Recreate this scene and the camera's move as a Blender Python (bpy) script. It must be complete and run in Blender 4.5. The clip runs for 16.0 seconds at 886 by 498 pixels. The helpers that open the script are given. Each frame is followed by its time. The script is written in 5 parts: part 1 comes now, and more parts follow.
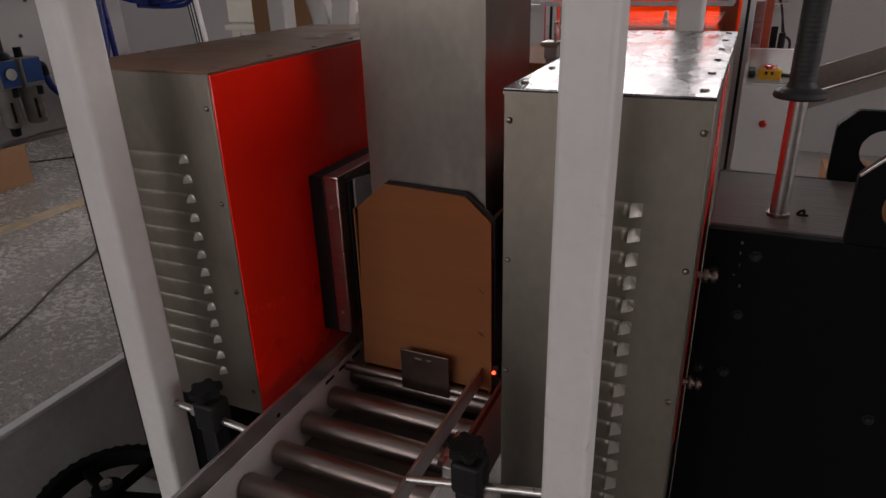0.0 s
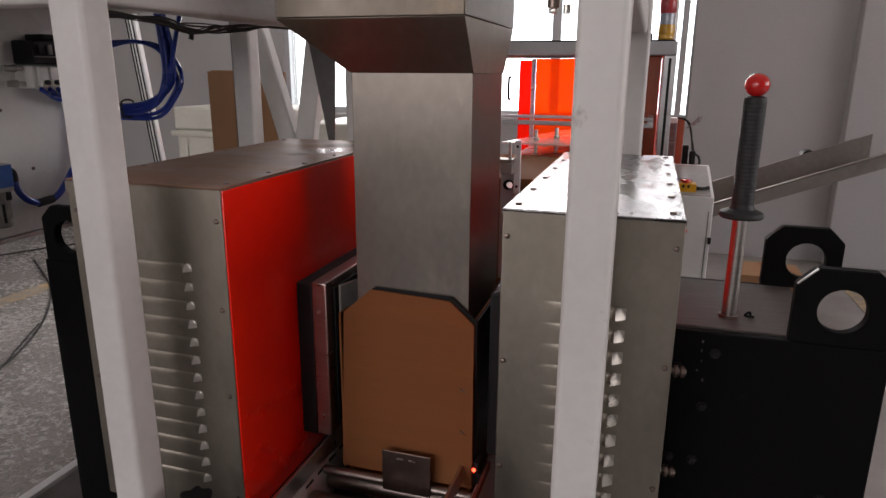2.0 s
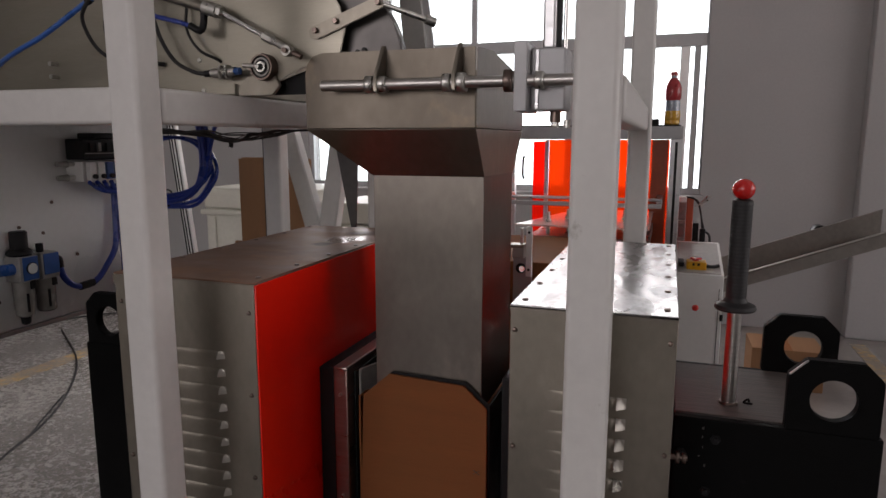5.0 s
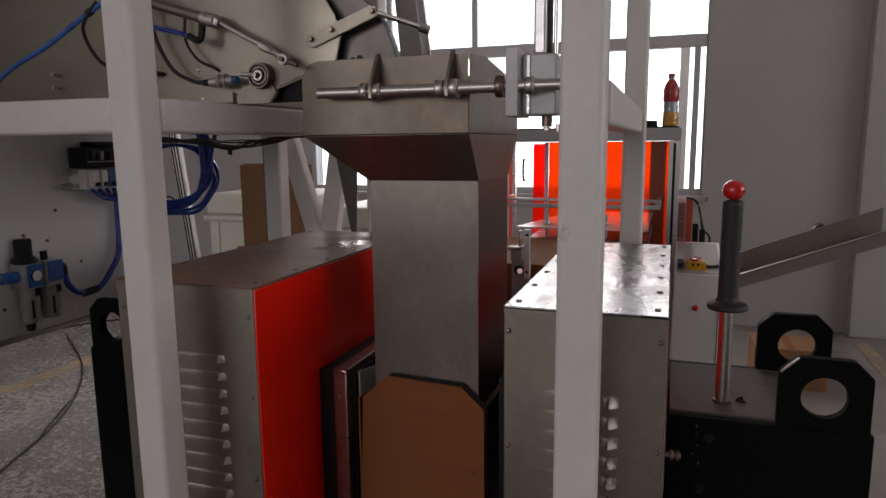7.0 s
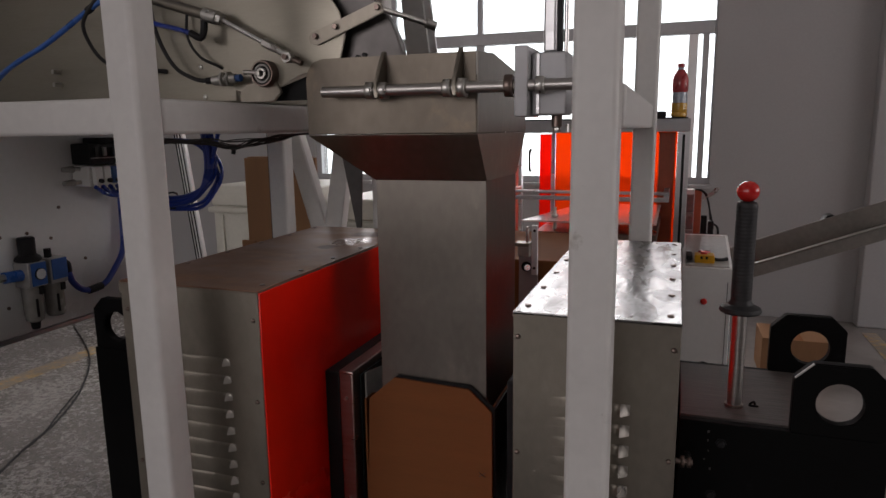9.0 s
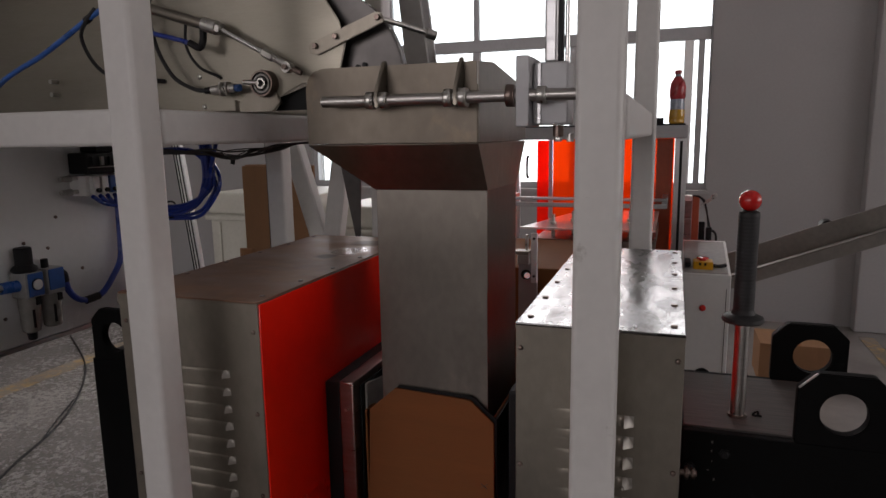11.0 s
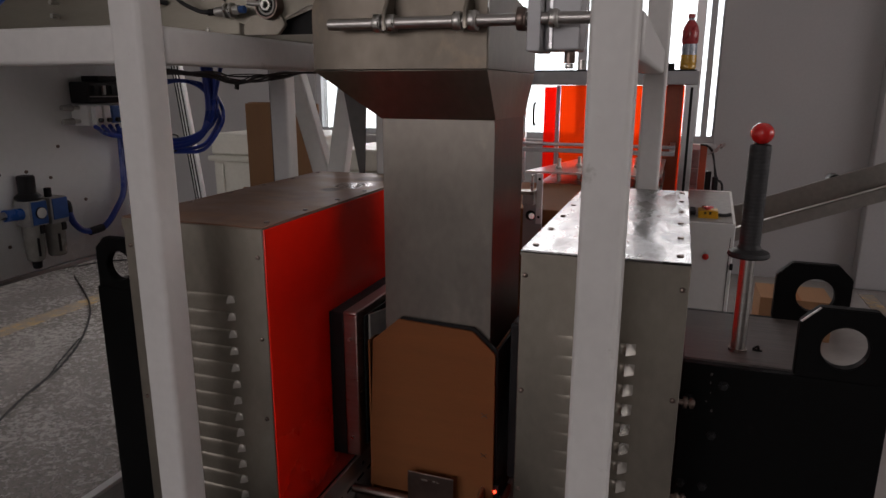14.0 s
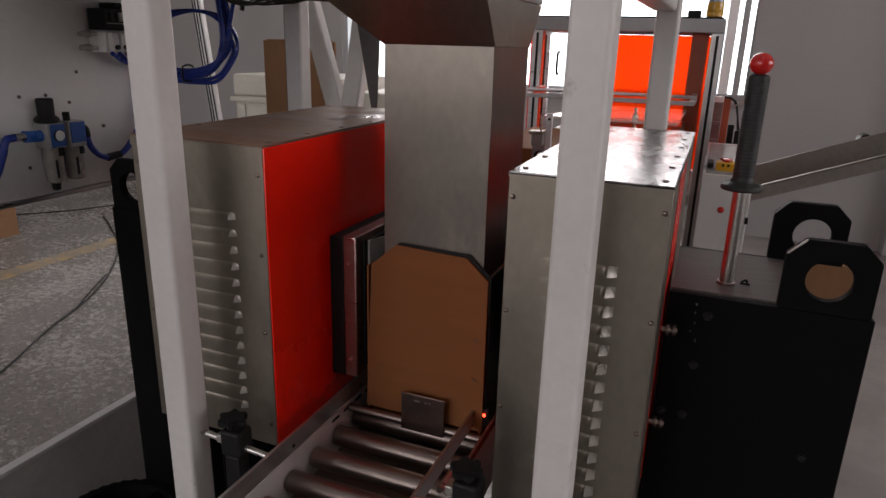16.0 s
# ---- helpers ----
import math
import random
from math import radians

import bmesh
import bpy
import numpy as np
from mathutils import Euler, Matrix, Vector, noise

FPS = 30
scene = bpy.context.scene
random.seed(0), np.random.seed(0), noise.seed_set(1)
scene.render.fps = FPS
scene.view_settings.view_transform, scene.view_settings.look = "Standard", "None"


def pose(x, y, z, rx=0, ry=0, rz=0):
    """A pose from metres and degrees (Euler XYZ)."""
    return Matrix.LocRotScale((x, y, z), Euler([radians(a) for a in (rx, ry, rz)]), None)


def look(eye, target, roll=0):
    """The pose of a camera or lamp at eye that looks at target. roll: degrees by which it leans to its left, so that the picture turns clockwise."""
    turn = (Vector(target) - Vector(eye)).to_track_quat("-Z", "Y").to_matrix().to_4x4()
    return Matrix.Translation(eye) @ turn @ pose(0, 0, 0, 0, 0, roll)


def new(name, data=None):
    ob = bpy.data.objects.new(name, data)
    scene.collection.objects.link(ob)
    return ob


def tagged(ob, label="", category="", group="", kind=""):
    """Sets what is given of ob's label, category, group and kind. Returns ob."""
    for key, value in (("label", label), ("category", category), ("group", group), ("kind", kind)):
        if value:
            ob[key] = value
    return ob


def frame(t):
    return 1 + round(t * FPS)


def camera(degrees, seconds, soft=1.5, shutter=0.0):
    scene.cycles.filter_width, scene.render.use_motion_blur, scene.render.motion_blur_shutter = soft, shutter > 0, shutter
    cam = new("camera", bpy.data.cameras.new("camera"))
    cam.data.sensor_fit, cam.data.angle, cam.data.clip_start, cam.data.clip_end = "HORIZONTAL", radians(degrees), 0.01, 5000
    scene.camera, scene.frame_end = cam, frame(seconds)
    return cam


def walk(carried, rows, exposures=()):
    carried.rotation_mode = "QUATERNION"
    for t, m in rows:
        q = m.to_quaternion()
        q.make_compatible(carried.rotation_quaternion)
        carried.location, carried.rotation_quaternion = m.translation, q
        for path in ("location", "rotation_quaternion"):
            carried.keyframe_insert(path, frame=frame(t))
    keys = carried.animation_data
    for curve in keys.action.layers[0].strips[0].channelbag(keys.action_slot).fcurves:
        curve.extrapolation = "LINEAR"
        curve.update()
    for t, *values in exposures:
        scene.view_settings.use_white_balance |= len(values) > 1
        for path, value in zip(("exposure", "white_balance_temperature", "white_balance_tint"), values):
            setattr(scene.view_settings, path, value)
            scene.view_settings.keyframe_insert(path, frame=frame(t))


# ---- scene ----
cam = camera(67.6, 16.0)

PATH = [
    (0, (0.031, -0.001, 1.428), (-0.729, 1.668, 0.63), -1.7),
    (0.5, (-0.031, -0.057, 1.417), (-0.641, 1.697, 0.675), -0.1),
    (1, (-0.037, -0.07, 1.436), (-0.604, 1.747, 0.82), 0.9),
    (1.5, (-0.041, -0.091, 1.454), (-0.6, 1.75, 0.907), 0.5),
    (2, (-0.041, -0.105, 1.465), (-0.607, 1.742, 0.945), 0.4),
    (2.5, (-0.048, -0.109, 1.468), (-0.61, 1.739, 0.952), 0.4),
    (3, (-0.052, -0.125, 1.485), (-0.658, 1.712, 0.974), 1.2),
    (3.5, (-0.042, -0.15, 1.513), (-0.679, 1.709, 1.14), 1.0),
    (4, (-0.03, -0.164, 1.522), (-0.689, 1.695, 1.191), 0.5),
    (4.5, (-0.021, -0.168, 1.521), (-0.657, 1.7, 1.194), 0.3),
    (7, (0.006, -0.183, 1.524), (-0.639, 1.684, 1.21), -0.6),
    (7.5, (0.006, -0.174, 1.539), (-0.644, 1.683, 1.183), -0.4),
    (8, (0.004, -0.167, 1.541), (-0.65, 1.689, 1.18), -0.6),
    (10.5, (-0.014, -0.161, 1.552), (-0.67, 1.698, 1.213), -0.8),
    (11, (-0.014, -0.159, 1.552), (-0.662, 1.703, 1.214), -0.9),
    (11.5, (-0.016, -0.157, 1.553), (-0.665, 1.704, 1.216), -1.1),
    (12, (-0.016, -0.159, 1.552), (-0.657, 1.704, 1.206), -0.8),
    (12.5, (-0.013, -0.157, 1.55), (-0.658, 1.703, 1.197), -0.9),
    (13, (-0.013, -0.154, 1.548), (-0.665, 1.702, 1.19), -1.1),
    (13.5, (-0.012, -0.157, 1.542), (-0.657, 1.698, 1.165), -0.7),
    (14, (-0.018, -0.163, 1.513), (-0.664, 1.67, 1.039), 0.2),
    (14.5, (-0.014, -0.152, 1.482), (-0.679, 1.649, 0.922), 0.8),
    (15, (0.002, -0.151, 1.466), (-0.701, 1.63, 0.887), 2.2),
    (15.5, (0.03, -0.164, 1.465), (-0.675, 1.61, 0.87), 1.9),
    (16, (0.045, -0.178, 1.466), (-0.662, 1.595, 0.871), 1.6),
]
EXPOSURES = [(0.0, -0.06), (0.5, 0.28), (1.0, 0.42), (2.0, 0.36), (3.0, 0.24), (4.0, 0.07), (4.7, -0.01), (7.0, -0.26), (8.0, -0.36), (10.5, -0.39),
             (12.5, -0.36), (13.5, -0.38), (14.3, -0.41), (15.0, -0.18), (16.0, 0.09)]
walk(cam, [(t, look(eye, target, roll)) for t, eye, target, roll in PATH], EXPOSURES)
# world and light
world = bpy.data.worlds.new("world")
scene.world = world
world.use_nodes = True
wn = world.node_tree.nodes
sky = wn.new("ShaderNodeTexSky")
sky.sky_type, sky.sun_disc = "NISHITA", False
sky.sun_elevation, sky.sun_rotation = radians(48), radians(20)
sky.air_density, sky.dust_density = 1.5, 4.0
world.node_tree.links.new(sky.outputs[0], wn["Background"].inputs[0])
wn["Background"].inputs[1].default_value = 0.12
sun = new("sun", bpy.data.lights.new("sun", "SUN"))
sun.data.energy, sun.data.angle, sun.data.color = 0.8, radians(12), (1.0, 0.97, 0.93)
sun.matrix_world = look((2, 9, 10), (0, 0, 0))


def window_light(x, y, z, w, h, tx, ty, tz, power):
    """Daylight entering through a window opening."""
    lamp = new("window_daylight", bpy.data.lights.new("window_daylight", "AREA"))
    lamp.data.shape, lamp.data.size, lamp.data.size_y = "RECTANGLE", w, h
    lamp.data.energy, lamp.data.color = power, (1.0, 0.888, 0.892)
    lamp.matrix_world = look((x, y, z), (tx, ty, tz))
    return lamp


window_light(-1.5, 5.62, 2.25, 3.4, 2.3, -1.5, 0, 2.0, 70)
window_light(6.45, 1.2, 2.5, 6.0, 2.3, 0, 1.2, 2.1, 128)
window_light(-3.6, -6.15, 2.6, 7.2, 2.2, -3.0, 0, 2.0, 160)

# ---- materials ----


def mat(name, base, rough=0.5, metal=0.0, var=0.15, scale=8.0, bump=0.0, stretch=(1, 1, 1), rvar=0.1, fine=60.0,
        second=None, patch=2.0, amount=0.5, coat=0.0, spec=0.5):
    """Painted, metal or raw surface: cloud variation, fine grain, optional stains of a second colour."""
    m = bpy.data.materials.new(name)
    m.use_nodes = True
    n, link = m.node_tree.nodes, m.node_tree.links.new
    b = n["Principled BSDF"]
    b.inputs["Metallic"].default_value = metal
    b.inputs["Coat Weight"].default_value = coat
    b.inputs["Coat Roughness"].default_value = 0.15
    b.inputs["Specular IOR Level"].default_value = spec
    tc = n.new("ShaderNodeTexCoord")
    mp = n.new("ShaderNodeMapping")
    mp.inputs["Scale"].default_value = stretch
    link(tc.outputs["Object"], mp.inputs["Vector"])
    big, small = n.new("ShaderNodeTexNoise"), n.new("ShaderNodeTexNoise")
    big.inputs["Scale"].default_value, big.inputs["Detail"].default_value = scale, 6
    small.inputs["Scale"].default_value, small.inputs["Detail"].default_value = fine, 4
    link(mp.outputs[0], big.inputs["Vector"])
    link(mp.outputs[0], small.inputs["Vector"])
    ramp = n.new("ShaderNodeMapRange")
    ramp.inputs["To Min"].default_value, ramp.inputs["To Max"].default_value = 1 - var, 1 + var
    ramp.inputs["From Min"].default_value, ramp.inputs["From Max"].default_value = 0.3, 0.7
    link(big.outputs["Fac"], ramp.inputs["Value"])
    ramp2 = n.new("ShaderNodeMapRange")
    ramp2.inputs["To Min"].default_value, ramp2.inputs["To Max"].default_value = 1 - var * 0.6, 1 + var * 0.6
    ramp2.inputs["From Min"].default_value, ramp2.inputs["From Max"].default_value = 0.3, 0.7
    link(small.outputs["Fac"], ramp2.inputs["Value"])
    mul = n.new("ShaderNodeMath")
    mul.operation = "MULTIPLY"
    link(ramp.outputs[0], mul.inputs[0])
    link(ramp2.outputs[0], mul.inputs[1])
    rgb = n.new("ShaderNodeRGB")
    rgb.outputs[0].default_value = (*base, 1)
    colour = rgb.outputs[0]
    if second:
        st = n.new("ShaderNodeTexNoise")
        st.inputs["Scale"].default_value, st.inputs["Detail"].default_value = patch, 8
        st.inputs["Roughness"].default_value = 0.7
        link(mp.outputs[0], st.inputs["Vector"])
        cut = n.new("ShaderNodeMapRange")
        cut.inputs["From Min"].default_value, cut.inputs["From Max"].default_value = 0.66 - amount * 0.3, 0.74 - amount * 0.3
        link(st.outputs["Fac"], cut.inputs["Value"])
        mx = n.new("ShaderNodeMix")
        mx.data_type = "RGBA"
        mx.inputs["B"].default_value = (*second, 1)
        mx.inputs[7].default_value = (*second, 1)
        link(cut.outputs[0], mx.inputs["Factor"])
        link(colour, mx.inputs[6])
        colour = mx.outputs[2]
    sc = n.new("ShaderNodeVectorMath")
    sc.operation = "SCALE"
    link(colour, sc.inputs[0])
    link(mul.outputs[0], sc.inputs["Scale"])
    link(sc.outputs[0], b.inputs["Base Color"])
    rr = n.new("ShaderNodeMapRange")
    rr.inputs["From Min"].default_value, rr.inputs["From Max"].default_value = 0.3, 0.7
    rr.inputs["To Min"].default_value, rr.inputs["To Max"].default_value = max(0.03, rough - rvar), min(1, rough + rvar)
    link(big.outputs["Fac"], rr.inputs["Value"])
    link(rr.outputs[0], b.inputs["Roughness"])
    if bump:
        bp = n.new("ShaderNodeBump")
        bp.inputs["Strength"].default_value, bp.inputs["Distance"].default_value = bump, 0.002
        link(small.outputs["Fac"], bp.inputs["Height"])
        link(bp.outputs[0], b.inputs["Normal"])
    return m


def glow(name, colour, strength):
    m = bpy.data.materials.new(name)
    m.use_nodes = True
    b = m.node_tree.nodes["Principled BSDF"]
    b.inputs["Base Color"].default_value = (*colour, 1)
    b.inputs["Emission Color"].default_value = (*colour, 1)
    b.inputs["Emission Strength"].default_value = strength
    return m


def clear(name, colour, rough=0.0, trans=1.0, ior=1.45):
    m = bpy.data.materials.new(name)
    m.use_nodes = True
    b = m.node_tree.nodes["Principled BSDF"]
    b.inputs["Base Color"].default_value = (*colour, 1)
    b.inputs["Transmission Weight"].default_value = trans
    b.inputs["Roughness"].default_value = rough
    b.inputs["IOR"].default_value = ior
    return m


WHITE = mat("white_tube_paint", (0.66, 0.648, 0.628), 0.42, 0, 0.05, 6, 0.05, second=(0.45, 0.43, 0.40), patch=14, amount=0.05)
STEEL = mat("brushed_stainless", (0.262, 0.238, 0.200), 0.40, 1, 0.10, 5, 0.012, (1.6, 1.6, 1.0), 0.05, 45, second=(0.287, 0.260, 0.218), patch=4, amount=0.4)
STEEL_TOP = mat("scuffed_stainless", (0.215, 0.213, 0.212), 0.27, 1, 0.18, 22, 0.38, (1.6, 0.6, 1), 0.12, 80, second=(0.135, 0.131, 0.129), patch=24, amount=0.55)
STEEL_OLD = mat("stained_stainless_cover", (0.215, 0.120, 0.078), 0.52, 0.22, 0.12, 7, 0.2, (1, 1.3, 1), 0.16, 25, second=(0.26, 0.14, 0.08), patch=6, amount=0.45)
STEEL_PANEL = mat("satin_stainless", (0.31, 0.288, 0.24), 0.38, 0.9, 0.05, 4, 0.06, (2, 2, 14), 0.06, 30)
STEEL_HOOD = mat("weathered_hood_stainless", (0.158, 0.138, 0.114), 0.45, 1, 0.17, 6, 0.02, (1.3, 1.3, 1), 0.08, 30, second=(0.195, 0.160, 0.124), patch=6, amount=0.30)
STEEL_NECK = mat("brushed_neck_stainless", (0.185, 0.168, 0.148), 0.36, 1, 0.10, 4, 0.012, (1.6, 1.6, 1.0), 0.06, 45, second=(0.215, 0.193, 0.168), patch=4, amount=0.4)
# paler copy of the cabinet steel: puts the window glint into louvre ends
STEEL_GLINT = mat("louvre_glint_stainless", (0.50, 0.475, 0.43), 0.30, 1, 0.08, 8, 0.0, (1, 1, 1), 0.05, 60)
GATE = mat("dull_dark_steel", (0.115, 0.108, 0.105), 0.42, 1, 0.12, 10, 0.1, (1, 1, 1), 0.1, 50)
FILM = mat("milky_plastic_sheet", (0.62, 0.52, 0.50), 0.16, 0, 0.06, 6, 0.03, rvar=0.06, coat=0.3)
SLIDE = mat("galvanised_slide_sheet", (0.22, 0.205, 0.185), 0.5, 0.5, 0.12, 5, 0.1, (1, 1, 1), 0.1, 40)
DARKSTEEL = mat("dark_worn_steel", (0.20, 0.155, 0.135), 0.34, 1, 0.15, 12, 0.12, (1, 1, 1), 0.1, 80)
ROLLER = mat("roller_steel", (0.30, 0.25, 0.225), 0.37, 1, 0.10, 10, 0.06, (1, 14, 14), 0.08, 60)
CHROME = mat("bright_steel", (0.62, 0.61, 0.60), 0.18, 1, 0.06, 20, 0, rvar=0.05)
SHAFT = mat("satin_turned_steel", (0.46, 0.44, 0.42), 0.34, 1, 0.08, 30, 0.02, (1, 1, 6), 0.06, 80)
ZINC = mat("zinc_hardware", (0.55, 0.54, 0.51), 0.33, 1, 0.1, 60, 0.05)
ALU = mat("aluminium_profile", (0.60, 0.60, 0.61), 0.36, 1, 0.05, 12, 0.05, (1, 1, 8))
RED = mat("red_gloss_paint", (0.88, 0.012, 0.002), 0.27, 0, 0.03, 3, 0.0, rvar=0.008, spec=0.45)
REDBALL = mat("red_plastic_knob", (0.55, 0.012, 0.010), 0.2, 0, 0.08, 30, 0, coat=0.4)
BLACK = mat("black_paint", (0.0030, 0.0030, 0.0031), 0.65, 0, 0.2, 9, 0.08, second=(0.009, 0.009, 0.009), patch=20, amount=0.1, spec=0.10)
BLACKP = mat("black_plastic", (0.010, 0.010, 0.011), 0.5, 0, 0.2, 20, 0.1, spec=0.25)
RUBBER = mat("black_rubber", (0.014, 0.014, 0.015), 0.62, 0, 0.2, 60, 0.1)
CARD = mat("brown_cardboard", (0.225, 0.088, 0.032), 0.8, 0, 0.06, 3, 0.06, (1, 1, 12), 0.05, 40, spec=0.2)
CARDD = mat("kraft_cardboard", (0.25, 0.135, 0.070), 0.82, 0, 0.06, 3, 0.05, (10, 1, 1), 0.05, 40, spec=0.2)
BOARD = mat("weathered_grey_deck", (0.085, 0.074, 0.068), 0.66, 0.0, 0.3, 6, 0.4, (1.5, 22, 8), 0.12, 12)
WALL = mat("off_white_plaster", (0.375, 0.368, 0.366), 0.85, 0, 0.04, 1.2, 0.08, fine=50)
CEIL = mat("pale_ceiling", (0.6, 0.6, 0.59), 0.9, 0, 0.04, 1.0)
YELLOW = mat("worn_yellow_line", (0.46, 0.31, 0.13), 0.42, 0, 0.30, 6, 0.3, second=(0.27, 0.23, 0.185), patch=13, amount=0.80)
PANEL = mat("white_enamel_panel", (0.74, 0.745, 0.74), 0.28, 0, 0.03, 3, 0.02, rvar=0.05)
GREYGUARD = mat("grey_guard_paint", (0.50, 0.50, 0.49), 0.45, 0, 0.1, 6, 0.05)
CREAM = mat("cream_plastic", (0.56, 0.55, 0.48), 0.45, 0, 0.06, 5, 0.03)
BLUE = mat("blue_hose", (0.012, 0.035, 0.26), 0.3, 0, 0.1, 20, 0, coat=0.2)
LIGHTBLUE = mat("blue_air_line", (0.035, 0.12, 0.42), 0.3, 0, 0.1, 20, 0)
BLUEP = mat("blue_plastic", (0.03, 0.10, 0.33), 0.4, 0, 0.1, 30, 0.03)
GREYP = mat("grey_cast_metal", (0.36, 0.35, 0.33), 0.42, 0.3, 0.12, 40, 0.1)
BOWL = mat("smoky_bowl", (0.30, 0.29, 0.27), 0.2, 0.1, 0.1, 30, 0)
DIAL = mat("dial_face", (0.7, 0.7, 0.68), 0.4, 0, 0.02)
BOX_PAINT = mat("light_grey_enclosure", (0.76, 0.76, 0.745), 0.4, 0, 0.03, 5, 0.03)
SAFETY = mat("safety_yellow", (0.70, 0.36, 0.01), 0.4, 0, 0.08, 30, 0.03)
ORANGE_STEEL = mat("orange_paint", (0.38, 0.085, 0.035), 0.45, 0, 0.1, 10, 0.05)
RUST = mat("rusty_red_primer", (0.15, 0.05, 0.035), 0.6, 0, 0.25, 40, 0.1)
PINKSTEEL = mat("press_frame_steel", (0.34, 0.255, 0.235), 0.33, 1, 0.10, 10, 0.08, (1, 1, 10), 0.08, 30)
GLASS = clear("window_glass", (0.98, 0.99, 0.99))
ACRYLIC = clear("clear_acrylic", (0.95, 0.90, 0.88), 0.08)
LED = glow("red_led", (1.0, 0.05, 0.02), 6)
LAMPRED = mat("red_indicator_lens", (0.6, 0.02, 0.015), 0.15, 0, 0.05, 30, coat=0.5)
LIQUID = mat("amber_drink", (0.55, 0.30, 0.03), 0.2, 0, 0.1, 20, coat=0.4)
REDLABEL = mat("red_bottle_sleeve", (0.35, 0.03, 0.035), 0.3, 0, 0.3, 40, coat=0.3)
PETBLUE = mat("clear_bottle_band", (0.32, 0.36, 0.42), 0.15, 0, 0.2, 60, coat=0.5)


def tinted(name, colour):
    """Coloured acrylic sheet that light passes through, diffusing it."""
    m = bpy.data.materials.new(name)
    m.use_nodes = True
    n, link = m.node_tree.nodes, m.node_tree.links.new
    b = n["Principled BSDF"]
    b.inputs["Base Color"].default_value = (*colour, 1)
    b.inputs["Roughness"].default_value = 0.25
    tr = n.new("ShaderNodeBsdfTranslucent")
    tr.inputs["Color"].default_value = (*colour, 1)
    tp = n.new("ShaderNodeBsdfTransparent")
    tp.inputs["Color"].default_value = (*colour, 1)
    a, c = n.new("ShaderNodeMixShader"), n.new("ShaderNodeMixShader")
    a.inputs[0].default_value, c.inputs[0].default_value = 0.55, 0.45
    link(b.outputs[0], a.inputs[1])
    link(tr.outputs[0], a.inputs[2])
    link(a.outputs[0], c.inputs[1])
    link(tp.outputs[0], c.inputs[2])
    link(c.outputs[0], n["Material Output"].inputs["Surface"])
    return m


ACRYL_ORANGE = tinted("orange_acrylic", (0.98, 0.055, 0.016))
ACRYL_AMBER = tinted("amber_acrylic", (1.0, 0.21, 0.022))



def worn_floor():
    """Painted concrete: blotched grey paint, flaked to pale chips that fade out toward +x, hairline cracks."""
    m = bpy.data.materials.new("worn_painted_concrete")
    m.use_nodes = True
    n, link = m.node_tree.nodes, m.node_tree.links.new
    b = n["Principled BSDF"]
    b.inputs["Specular IOR Level"].default_value = 0.6
    co = n.new("ShaderNodeTexCoord").outputs["Object"]

    def noise(scale, detail, rough, twist=0.0):
        t = n.new("ShaderNodeTexNoise")
        t.inputs["Scale"].default_value, t.inputs["Detail"].default_value = scale, detail
        t.inputs["Roughness"].default_value, t.inputs["Distortion"].default_value = rough, twist
        link(co, t.inputs["Vector"])
        return t.outputs["Fac"]

    def span(value, a, z, lo, hi):
        r = n.new("ShaderNodeMapRange")
        for key, v in (("From Min", a), ("From Max", z), ("To Min", lo), ("To Max", hi)):
            r.inputs[key].default_value = v
        link(value, r.inputs["Value"])
        return r.outputs[0]

    def times(p, q, op="MULTIPLY"):
        k = n.new("ShaderNodeMath")
        k.operation = op
        link(p, k.inputs[0])
        link(q, k.inputs[1])
        return k.outputs[0]

    def blend(fac, p, q):
        x = n.new("ShaderNodeMix")
        x.data_type = "RGBA"
        link(fac, x.inputs["Factor"])
        for i, c in ((6, p), (7, q)):
            if isinstance(c, tuple):
                x.inputs[i].default_value = (*c, 1)
            else:
                link(c, x.inputs[i])
        return x.outputs[2]

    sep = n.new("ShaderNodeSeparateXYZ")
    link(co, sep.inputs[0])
    # flaking thins toward +x, which also puts that side's dimness into the colour
    flake_fade = span(sep.outputs["X"], -1.2, 0.0, 1.0, 0.0)
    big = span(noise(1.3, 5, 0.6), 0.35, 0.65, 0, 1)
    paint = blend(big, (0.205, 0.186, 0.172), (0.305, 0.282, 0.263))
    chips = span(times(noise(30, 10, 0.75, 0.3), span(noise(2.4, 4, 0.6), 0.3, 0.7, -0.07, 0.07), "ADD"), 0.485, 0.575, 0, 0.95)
    chips = times(chips, flake_fade)
    scuff = times(span(noise(60, 5, 0.7, 1.2), 0.50, 0.60, 0, 0.75), flake_fade)
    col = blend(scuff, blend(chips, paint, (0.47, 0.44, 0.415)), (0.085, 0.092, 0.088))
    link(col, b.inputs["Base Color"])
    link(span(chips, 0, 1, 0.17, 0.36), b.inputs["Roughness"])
    bump = n.new("ShaderNodeBump")
    bump.inputs["Strength"].default_value, bump.inputs["Distance"].default_value = 0.6, 0.003
    link(times(span(chips, 0, 1, 0, 0.8), span(noise(9, 6, 0.65), 0.3, 0.7, 0, 1), "ADD"), bump.inputs["Height"])
    link(bump.outputs[0], b.inputs["Normal"])
    return m


